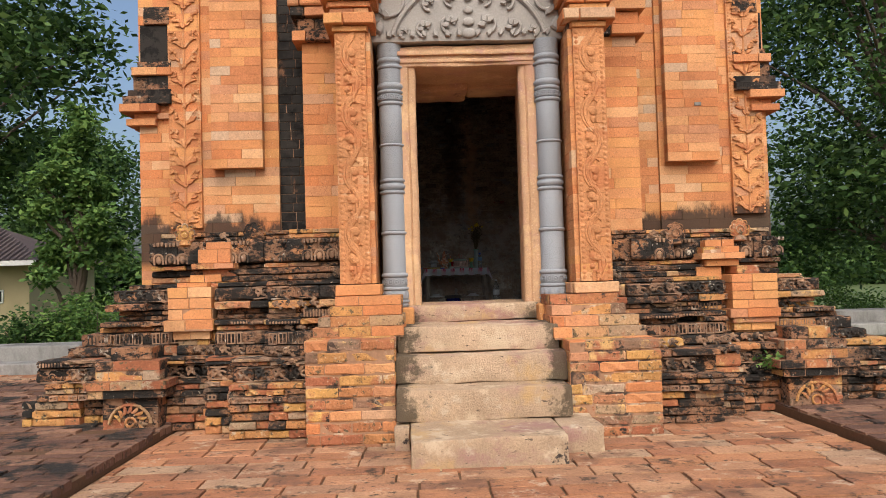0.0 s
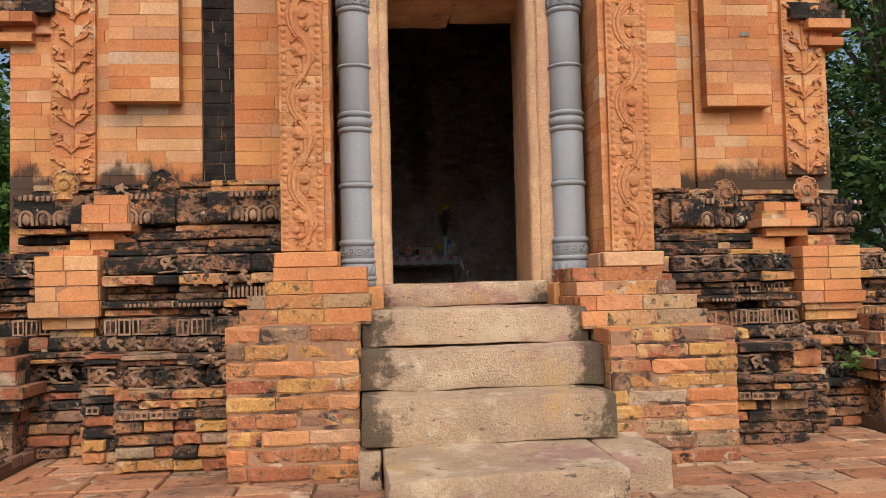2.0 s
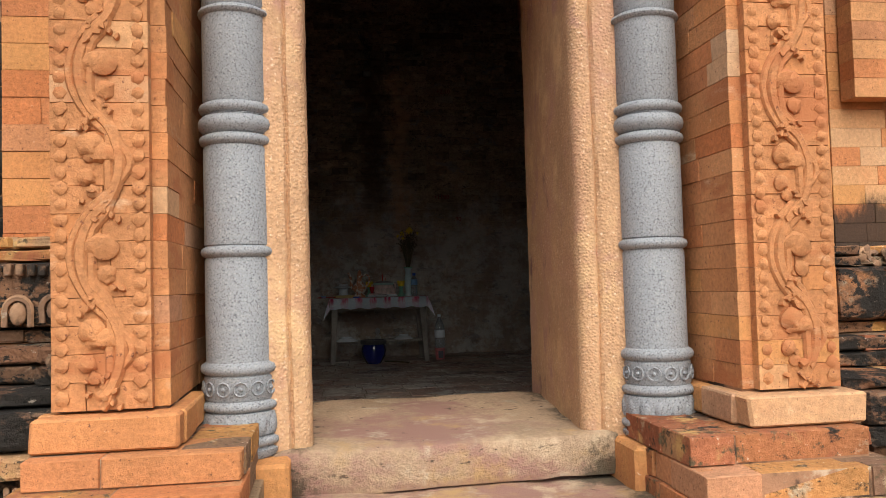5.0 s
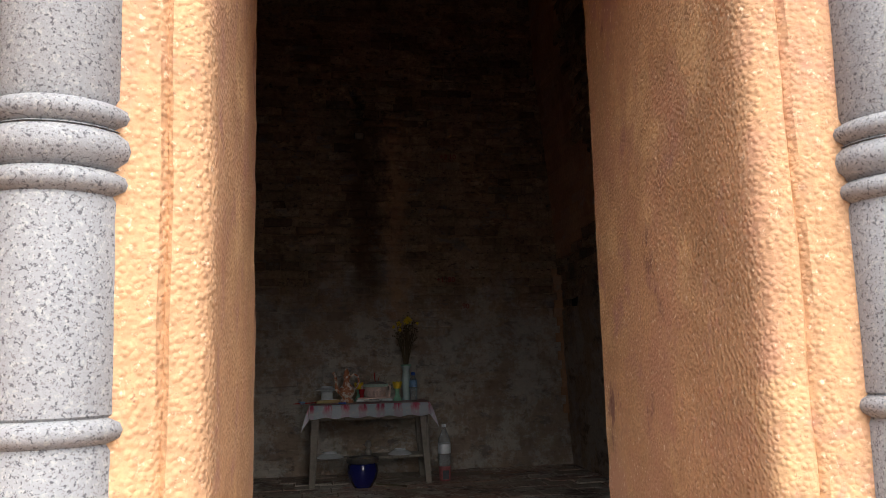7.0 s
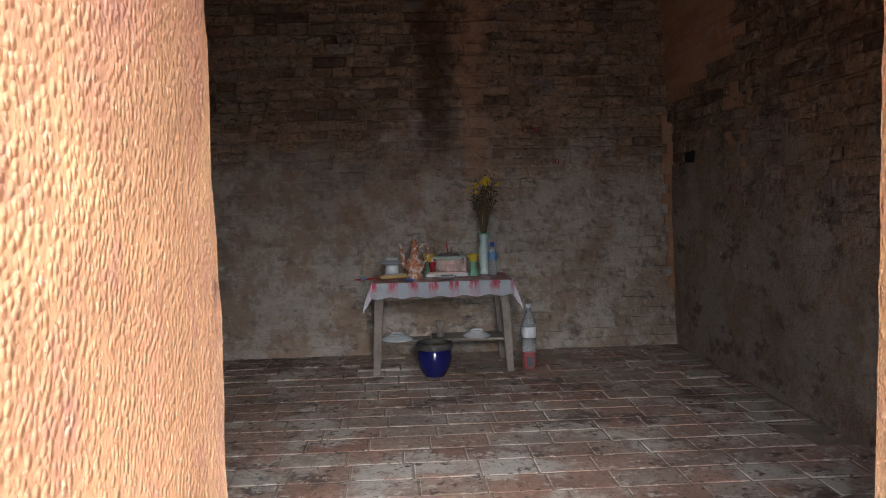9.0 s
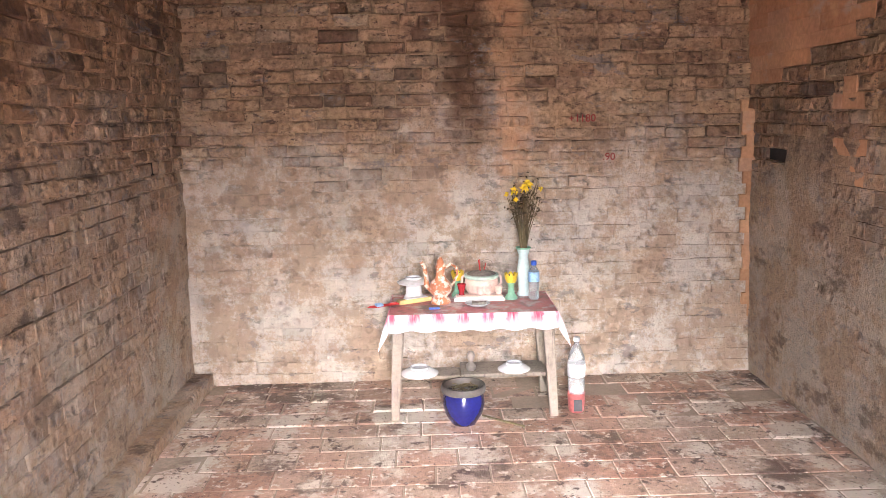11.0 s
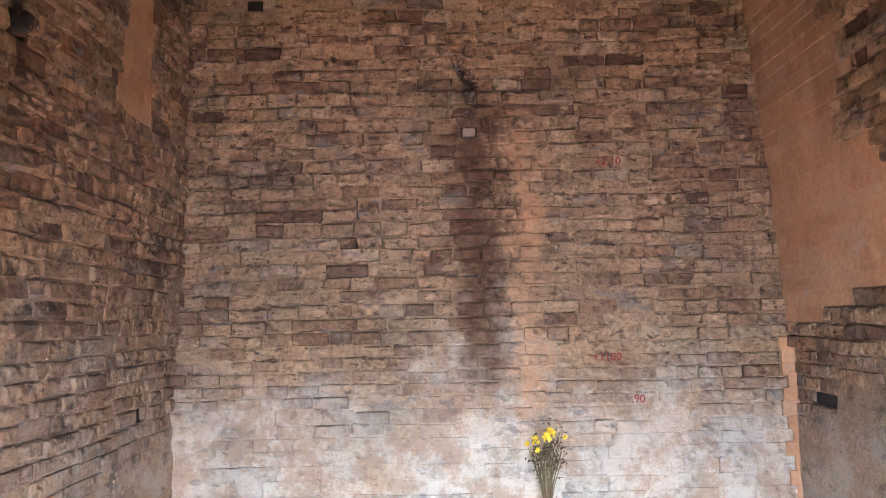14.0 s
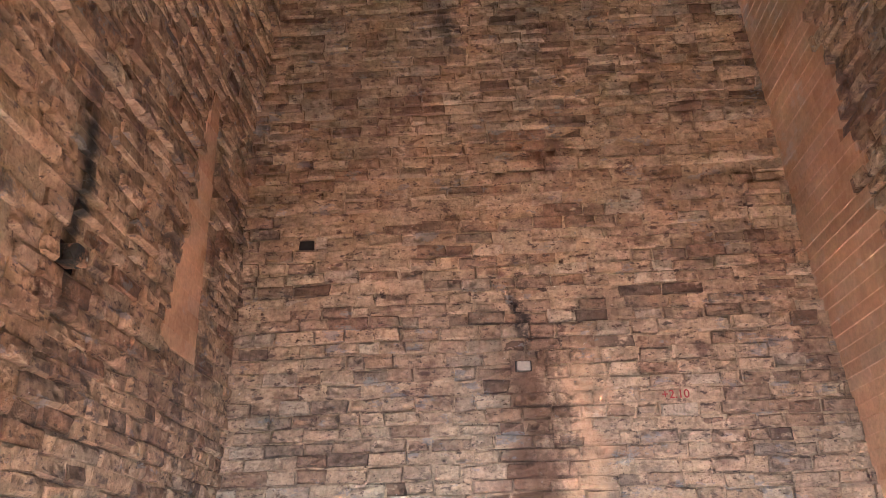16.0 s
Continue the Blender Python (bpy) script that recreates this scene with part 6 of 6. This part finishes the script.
for s in (-1, 1):
    bm = bmesh.new()
    grid = []
    for y_top, hx_, hy_, hz_ in HEM:
        a = Vector((s * 0.4285, y_top, 0.008))
        b = Vector((s * hx_, hy_, hz_))
        grid.append([bm.verts.new(a.lerp(b, g) + Vector((s * 0.006 * math.sin(math.pi * g), 0, 0.004 * math.sin(math.pi * g)))) for g in (0, 0.15, 0.4, 0.7, 1.0)])
    for a, b in zip(grid, grid[1:]):
        for j in range(4):
            bm.faces.new((a[j], b[j], b[j + 1], a[j + 1]))
    bmesh.ops.recalc_face_normals(bm, faces=bm.faces[:])
    bmesh.ops.solidify(bm, geom=bm.faces[:], thickness=0.002)
    part("side_hang", bm, M_CLOTH, cloth, "cloth corner hanging in a point", smooth=True)

ON = TT + 0.010
M_PORC = plain("white_porcelain", (0.72, 0.74, 0.76), 0.25, vary=0.12, coat=0.3)
M_PINK = plain("pink_porcelain", (0.80, 0.58, 0.52), 0.35, vary=0.4, grain=35)
M_JAR = surface("pitcher_glaze", ((0.0, (0.66, 0.26, 0.13)), (1.0, (0.68, 0.28, 0.15))), [((0.80, 0.70, 0.60), 30, 0.48, 0.56, None)], rough=0.3, bump=0.05, grain=60)
M_GREEN = plain("green_glaze", (0.22, 0.46, 0.32), 0.35)
M_YELLOW_G = plain("yellow_glaze", (0.78, 0.55, 0.04), 0.35)
M_ASH = plain("ash", (0.30, 0.27, 0.24), 0.95, vary=0.6, bump=0.6)
M_RED = plain("red_glass", (0.45, 0.03, 0.04), 0.25)
M_STICKRED = plain("red_stick", (0.55, 0.04, 0.04), 0.7)
M_BLUE = plain("blue_plastic", (0.03, 0.12, 0.60), 0.35)
M_NAVY = plain("cobalt_glaze", (0.010, 0.014, 0.13), 0.15, vary=0.3, coat=0.6)
M_RIM = plain("grey_rim", (0.075, 0.066, 0.058), 0.6, vary=0.5)
M_CLEAR = plain("clear_plastic", (0.82, 0.86, 0.88), 0.12, vary=0.05, trans=0.75)
M_LABEL = plain("blue_label", (0.25, 0.45, 0.72), 0.4, vary=0.5, grain=90)
M_WHITELABEL = plain("white_label", (0.75, 0.77, 0.80), 0.5, vary=0.15)
M_DRY = surface("dry_stem", ((0.0, (0.10, 0.085, 0.045)), (1.0, (0.17, 0.13, 0.075))), rough=0.9)
M_DRYLEAF = leaf_material("dry_leaf", (0.06, 0.045, 0.03), (0.11, 0.085, 0.05), (0.16, 0.12, 0.07))
M_PETAL = plain("yellow_petal", (0.82, 0.58, 0.02), 0.6)


def turned(name, prof, mat, parent, at=(0, 0, 0), label="", seg=28):
    return part(name, lathe(bmesh.new(), prof, at, seg), mat, parent, label, smooth=True)


# white stand with an upturned plate
t = thing("offering_stand", "white porcelain stand with an upturned plate", "stand", (0.155, 11.08, ON))
turned("stand", [(0.058, 0), (0.056, 0.012), (0.045, 0.03), (0.042, 0.075), (0.05, 0.085)], M_PORC, t)
turned("plate", [(0.05, 0.085), (0.088, 0.09), (0.09, 0.095), (0.06, 0.108), (0.045, 0.112), (0.043, 0.122), (0.038, 0.122), (0.036, 0.114), (0.004, 0.113)], M_PORC, t)
# pitcher
t = thing("pitcher", "orange and white porcelain pitcher with spout and handle", "pitcher", (0.30, 10.97, ON))
turned("body", [(0.052, 0), (0.05, 0.02), (0.034, 0.035), (0.055, 0.06), (0.062, 0.085), (0.052, 0.11), (0.028, 0.135), (0.022, 0.17), (0.027, 0.2), (0.024, 0.205)], M_JAR, t)
turned("lid", [(0.024, 0.205), (0.02, 0.22), (0.012, 0.24), (0.006, 0.25)], M_JAR, t)
part("spout", tube(bmesh.new(), [(-0.05, 0, 0.075), (-0.075, 0, 0.10), (-0.075, 0, 0.15), (-0.085, 0, 0.20), (-0.10, 0, 0.225)], [0.016, 0.015, 0.012, 0.010, 0.012], seg=10), M_JAR, t, smooth=True)
part("handle", tube(bmesh.new(), [(0.025, 0, 0.19), (0.055, 0, 0.21), (0.085, 0, 0.19), (0.09, 0, 0.15), (0.07, 0, 0.11), (0.055, 0, 0.09)], 0.007, seg=8), M_JAR, t, smooth=True)


def lotus_lamp(x, y):
    t = thing("lotus_candle", "yellow lotus candle holder on a green foot", "candle holder", (x, y, ON), "lotus candle holders")
    turned("foot", [(0.034, 0), (0.034, 0.01), (0.02, 0.03), (0.014, 0.06), (0.02, 0.085), (0.024, 0.09)], M_GREEN, t)
    for k in range(8):
        bm = bmesh.new()
        a = 2 * math.pi * k / 8
        m = Matrix.Rotation(a, 4, "Z") @ Matrix.Translation((0.027, 0, 0.115)) @ Matrix.Rotation(0.25, 4, "Y") @ Matrix.Diagonal((0.28, 0.75, 1.5, 1))
        bmesh.ops.create_icosphere(bm, subdivisions=2, radius=0.02, matrix=m)
        part("petal", bm, M_YELLOW_G, t, smooth=True)
    turned("wax", [(0.022, 0.09), (0.026, 0.125), (0.018, 0.13)], M_RIM, t)


lotus_lamp(0.395, 11.12)
lotus_lamp(0.68, 11.02)
# incense bowl
t = thing("incense_bowl", "pink and white porcelain incense bowl full of ash", "incense bowl", (0.525, 11.09, ON))
turned("bowl", [(0.062, 0), (0.064, 0.012), (0.088, 0.045), (0.094, 0.075), (0.088, 0.10), (0.084, 0.108)], M_PINK, t)
turned("rim", [(0.086, 0.106), (0.094, 0.112), (0.095, 0.122), (0.09, 0.127), (0.08, 0.127)], plain("pale_green_glaze", (0.46, 0.60, 0.52), 0.35), t)
turned("ash", [(0.079, 0.128), (0.06, 0.138), (0.02, 0.146)], M_ASH, t)
for s in (-1, 1):
    part("ear", tube(bmesh.new(), [(s * 0.088, 0, 0.05), (s * 0.108, 0, 0.075), (s * 0.106, 0, 0.11), (s * 0.09, 0, 0.12)], 0.007, seg=8), M_PINK, t, smooth=True)
for k in range(9):
    a = k * 2.1
    part("incense_stick", tube(bmesh.new(), [(0.010 * math.cos(a), 0.010 * math.sin(a), 0.13), (0.026 * math.cos(a), 0.026 * math.sin(a), 0.185 + 0.014 * (k % 3))], 0.0022, seg=5), M_STICKRED, t)
part("burnt_curl", tube(bmesh.new(), arc(0.03, 0.17, 0.035, 2.4, -0.9, 0.0, n=10), 0.0015, seg=5), M_ASH, t)
# cup rack
t = thing("cup_rack", "white and pink rack for small cups", "rack", (0.505, 11.0, ON))
part("base", box(-0.135, 0.135, -0.032, 0.032, 0, 0.022, bevel=0.006, seg=2), M_PORC, t)
part("band", box(-0.125, 0.125, -0.028, 0.028, 0.022, 0.032, bevel=0.004), M_PINK, t)
for x in (0.005, 0.052, 0.105):
    c = thing("small_cup", "small pink and white tea cup on the rack", "cup", (0.505 + x, 11.0, ON + 0.033), "tea cups")
    turned("cup", [(0.014, 0), (0.017, 0.008), (0.021, 0.045), (0.019, 0.045), (0.015, 0.01), (0.002, 0.009)], M_PINK, c, seg=18)
c = thing("red_glass", "small dark red fluted glass on the rack", "glass", (0.412, 11.0, ON + 0.033))
turned("glass", [(0.016, 0), (0.012, 0.012), (0.018, 0.03), (0.024, 0.06), (0.021, 0.06), (0.015, 0.03), (0.002, 0.02)], M_RED, c, seg=10)
# dish with ash
t = thing("saucer", "small dark-rimmed saucer with scraps on it", "saucer", (0.49, 10.885, ON))
turned("dish", [(0.035, 0), (0.05, 0.004), (0.068, 0.016), (0.066, 0.019), (0.045, 0.008), (0.002, 0.007)], M_PORC, t)
part("charred_scrap", stone(-0.03, 0.045, -0.02, 0.02, 0.007, 0.022, cell=0.015, amp=0.006, bevel=0.004, freq=20), M_ASH, t, smooth=True)
# lighter
t = thing("lighter", "blue plastic cigarette lighter", "lighter", (0.265, 10.83, ON))
part("body", box(-0.03, 0.024, -0.008, 0.008, 0.0, 0.011, bevel=0.004, seg=2), M_BLUE, t)
part("head", box(0.024, 0.036, -0.007, 0.007, 0.001, 0.011, bevel=0.002), plain("chrome", (0.7, 0.7, 0.7), 0.2, 1.0), t)
# packet of incense
t = thing("incense_packet", "torn paper packet of red incense sticks", "incense packet", (0.09, 10.96, ON))
t.rotation_euler = (0, 0, radians(27))
part("wrapper", box(-0.02, 0.17, -0.024, 0.024, 0.0, 0.024, bevel=0.006, seg=2), plain("ochre_paper", (0.62, 0.46, 0.20), 0.5), t)
part("label_strip", box(0.02, 0.15, -0.018, 0.018, 0.024, 0.026), M_WHITELABEL, t)
part("end_cap", box(-0.15, -0.11, -0.018, 0.018, 0.002, 0.022, bevel=0.005), M_LABEL, t)
for k in range(10):
    part("incense_stick", tube(bmesh.new(), [(-0.17 - 0.01 * (k % 3), -0.02 + 0.0044 * k, 0.006 + 0.0015 * (k % 4)), (0.0, -0.018 + 0.004 * k, 0.008 + 0.001 * (k % 3))], 0.002, seg=5), M_STICKRED, t)
# vase with dried flowers
t = thing("flower_vase", "pale aqua porcelain vase with a green lip", "vase", (0.757, 11.1, ON))
turned("vase", [(0.034, 0), (0.036, 0.01), (0.026, 0.03), (0.034, 0.09), (0.038, 0.14), (0.027, 0.20), (0.026, 0.225), (0.040, 0.262), (0.037, 0.262), (0.022, 0.22), (0.002, 0.21)], plain("pale_aqua_glaze", (0.52, 0.66, 0.66), 0.2, vary=0.15), t)
turned("lip", [(0.0395, 0.258), (0.0425, 0.264), (0.041, 0.268), (0.037, 0.264)], M_GREEN, t)
t = thing("dried_flowers", "bunch of withered stems with a few yellow chrysanthemums", "flowers", (0.757, 11.1, ON + 0.22))
r = random.Random(5)
tips = []
for k in range(34):
    a, sp = r.uniform(0, 6.28), r.uniform(0.02, 0.105)
    h = r.uniform(0.24, 0.40)
    pts = [(0.008 * math.cos(a), 0.008 * math.sin(a), 0), (sp * 0.35 * math.cos(a), sp * 0.3 * math.sin(a), h * 0.45), (sp * math.cos(a) + r.gauss(0, 0.008), sp * 0.7 * math.sin(a), h)]
    tips.append(pts[-1])
    part("stem", tube(bmesh.new(), pts, [0.0032, 0.0026, 0.0015], seg=5), M_DRY, t)
me = leaves([(x * q, y * q, z * (0.45 + 0.55 * q), 0.035) for x, y, z in tips for q in (0.55, 0.75, 0.95)], 4, 0.020, 12, squash=1.6)
me.materials.append(M_DRYLEAF)
ob = new("withered_leaves", me)
ob.parent = t
for x, y, z in ((-0.055, -0.03, 0.36), (0.02, -0.02, 0.395), (0.035, 0.01, 0.385), (-0.045, -0.04, 0.315), (-0.09, 0.0, 0.34), (0.095, 0.0, 0.365), (0.0, -0.05, 0.375)):
    bm = bmesh.new()
    big = 0.024 if abs(x) < 0.06 and z > 0.34 else 0.013
    for q in range(22):
        d = Vector((r.gauss(0, 1), r.gauss(0, 1) - 0.3, r.gauss(0, 1) + 0.3)).normalized()
        tube(bm, [Vector((x, y, z)), Vector((x, y, z)) + d * big * 0.6, Vector((x, y, z)) + d * big * 1.1 + Vector((0, 0, -0.004))], [0.003, 0.0045, 0.0015], seg=5, flat=0.4)
    part("flower_head", bm, M_PETAL, t, "yellow chrysanthemum head", smooth=True)
# water bottle
t = thing("water_bottle", "small clear water bottle with a blue cap", "bottle", (0.80, 11.0, ON))
turned("bottle", [(0.024, 0), (0.029, 0.006), (0.029, 0.035), (0.027, 0.045), (0.029, 0.055), (0.03, 0.13), (0.026, 0.155), (0.013, 0.18), (0.012, 0.188)], M_CLEAR, t)
turned("label", [(0.0302, 0.098), (0.0306, 0.10), (0.0300, 0.135), (0.0282, 0.150)], M_LABEL, t)
turned("cap", [(0.0145, 0.186), (0.015, 0.189), (0.015, 0.207), (0.013, 0.209)], M_BLUE, t)

# ---- under and beside the table ----
def upturned_plate(x, y, z, s):
    t = thing("plate", "white porcelain plate turned upside down on the shelf", "plate", (x, y, z), "upturned plates")
    turned("plate", [(0.088 * s, 0), (0.09 * s, 0.004), (0.06 * s, 0.025), (0.045 * s, 0.03), (0.043 * s, 0.04), (0.039 * s, 0.04), (0.037 * s, 0.031), (0.003, 0.03)], M_PORC, t)


upturned_plate(0.69, 11.0, SHELF, 1.0)
upturned_plate(0.175, 10.98, SHELF - 0.003, 1.15)
t = thing("oil_lamp", "small empty glass oil lamp", "oil lamp", (0.455, 11.0, SHELF))
M_SMOKEGLASS = plain("dusty_glass", (0.32, 0.28, 0.25), 0.3, trans=0.4)
turned("base", [(0.018, 0), (0.026, 0.012), (0.026, 0.03), (0.012, 0.045), (0.011, 0.055)], M_SMOKEGLASS, t)
turned("chimney", [(0.013, 0.055), (0.02, 0.07), (0.022, 0.09), (0.014, 0.105), (0.004, 0.11)], M_SMOKEGLASS, t)
# cobalt pot
t = thing("ash_pot", "glazed cobalt blue pot full of burnt incense", "pot", (0.40, 10.72, FLOOR + 0.002))
turned("pot", [(0.062, 0), (0.07, 0.01), (0.098, 0.06), (0.108, 0.11), (0.104, 0.15), (0.094, 0.17)], M_NAVY, t, seg=40)
turned("rim", [(0.095, 0.165), (0.112, 0.17), (0.115, 0.19), (0.11, 0.205), (0.098, 0.205), (0.092, 0.185), (0.09, 0.165), (0.002, 0.155)], M_RIM, t, seg=40)
turned("ash", [(0.09, 0.156), (0.05, 0.172), (0.01, 0.168)], M_ASH, t)
for k in range(26):
    a, b = r.uniform(0, 6.28), r.uniform(0, 6.28)
    p = Vector((0.06 * math.cos(a), 0.06 * math.sin(a), 0.168 + r.uniform(0, 0.014)))
    q = Vector((0.075 * math.cos(b), 0.075 * math.sin(b), 0.172 + r.uniform(0, 0.03)))
    part("incense_stub", tube(bmesh.new(), [p, (p + q) / 2 + Vector((0, 0, 0.006)), q], 0.0022, seg=4), M_DRY, t)
# large bottle in a red glass
t = thing("candle_glass", "dusty red candle glass with a dark label, on the floor", "candle glass", (1.0, 10.83, FLOOR + 0.002))
turned("glass", [(0.036, 0), (0.04, 0.006), (0.045, 0.06), (0.047, 0.105), (0.0445, 0.105), (0.042, 0.05), (0.038, 0.012)], plain("dusty_red_glass", (0.42, 0.12, 0.12), 0.35, vary=0.5), t)
part("label_patch", box(-0.022, 0.022, -0.050, -0.044, 0.015, 0.078, bevel=0.002), plain("dark_label", (0.07, 0.08, 0.09), 0.5), t)
t = thing("plastic_bottle", "large clear plastic bottle standing in a red glass", "bottle", (1.0, 10.83, FLOOR + 0.012))
turned("bottle", [(0.034, 0.004), (0.036, 0.02), (0.040, 0.10), (0.045, 0.12), (0.045, 0.145), (0.0435, 0.155), (0.045, 0.165), (0.046, 0.26), (0.042, 0.29), (0.02, 0.345), (0.013, 0.36), (0.013, 0.372)], M_CLEAR, t)
turned("label", [(0.0462, 0.185), (0.0466, 0.186), (0.0468, 0.252), (0.0464, 0.254)], M_WHITELABEL, t)
turned("cap", [(0.016, 0.372), (0.0165, 0.375), (0.0165, 0.392), (0.014, 0.394)], M_WHITELABEL, t)
# poker stick
ob = part("stick", tube(bmesh.new(), [(0.50, 10.79, FLOOR + 0.008), (0.58, 10.72, FLOOR + 0.009), (0.70, 10.63, FLOOR + 0.007)], 0.006, seg=6), M_DRY)
tagged(ob, "thin dark stick lying on the tile floor", "stick")
# weed growing from the base
t = thing("weed", "small green weed growing out of the brick base", "weed", (2.52, 5.82, 0.34))
part("stem", tube(bmesh.new(), [(0, 0.05, 0), (0, -0.02, 0.03), (0.01, -0.04, 0.07)], 0.004, seg=5), M_DRY, t)
me = leaves([(0.0, -0.04, 0.06, 0.08), (0.03, -0.04, 0.04, 0.06)], 26, 0.05, 3)
me.materials.append(M_LEAF)
ob = new("leaf_tuft", me)
ob.parent = t
# ---- bricks of chamber, floors and pavements ----
chamber_wall(wall_north, 0)
chamber_wall(wall_west, 1)
chamber_wall(wall_east, -1)
bulk = Bulk()
for zi in range(112):
    zc = FLOOR + COURSE * (zi + 0.5)
    for a, b in ((IN_W, -0.08), (0.90, IN_E)):
        if zc > 2.75 and a < 0:
            b = IN_E
        elif zc > 2.75:
            continue
        x = a
        while x < b:
            w = rng.uniform(0.14, 0.3)
            e = min(x + w, b)
            bulk.brick(((x + e) / 2, 7.05 - 0.03, zc), (e - x - 0.003, 0.07, COURSE - 0.003), math.pi)
            x = e
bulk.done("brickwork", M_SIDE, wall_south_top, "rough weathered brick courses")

bulk = Bulk()
paving(floor, bulk, M_TILE, IN_W, IN_E, 6.82, IN_N + 0.02, FLOOR, 0.25, 0.17, lambda x, y: 7.5 < y < 10.7 and abs(x - 0.45) < 1.35, gap=0.007, jit=0.001)
bulk.done("tiles", M_TILE, floor, "worn clay tiles")
bulk = Bulk()
paving(pavement, bulk, M_PAVER, -1.85, 2.61, -1.0, 6.1, 0.0, 0.36, 0.185, lambda x, y: 2.0 < y < 5.0)
paving(pavement, bulk, M_PAVER, -11, -3.3, 9.0, 10.2, 0.0, 0.4, 0.2, lambda x, y: False)
bulk.done("pavers", M_PAVER, pavement, "red brick pavers")
for par, x0, x1 in ((terrace_w, -9.0, -1.86), (terrace_e, 2.62, 9.0)):
    bulk = Bulk()
    paving(par, bulk, M_PAVER_DARK, x0, x1, 1.0, 9.0, 0.065, 0.27, 0.135, lambda x, y: 3.8 < y < 5.9 and (-3.5 < x < 3.5), gap=0.016, jit=0.006)
    bulk.done("pavers", M_PAVER_DARK, par, "dark weathered brick pavers")

# the plan above is drawn in units of 1.07 m
PLAN = Matrix.Diagonal((1.07, 1.07, 1.07, 1))
for ob in list(scene.objects):
    if ob.parent is None and ob.type in {"MESH", "EMPTY", "FONT"}:
        ob.matrix_basis = PLAN @ ob.matrix_basis
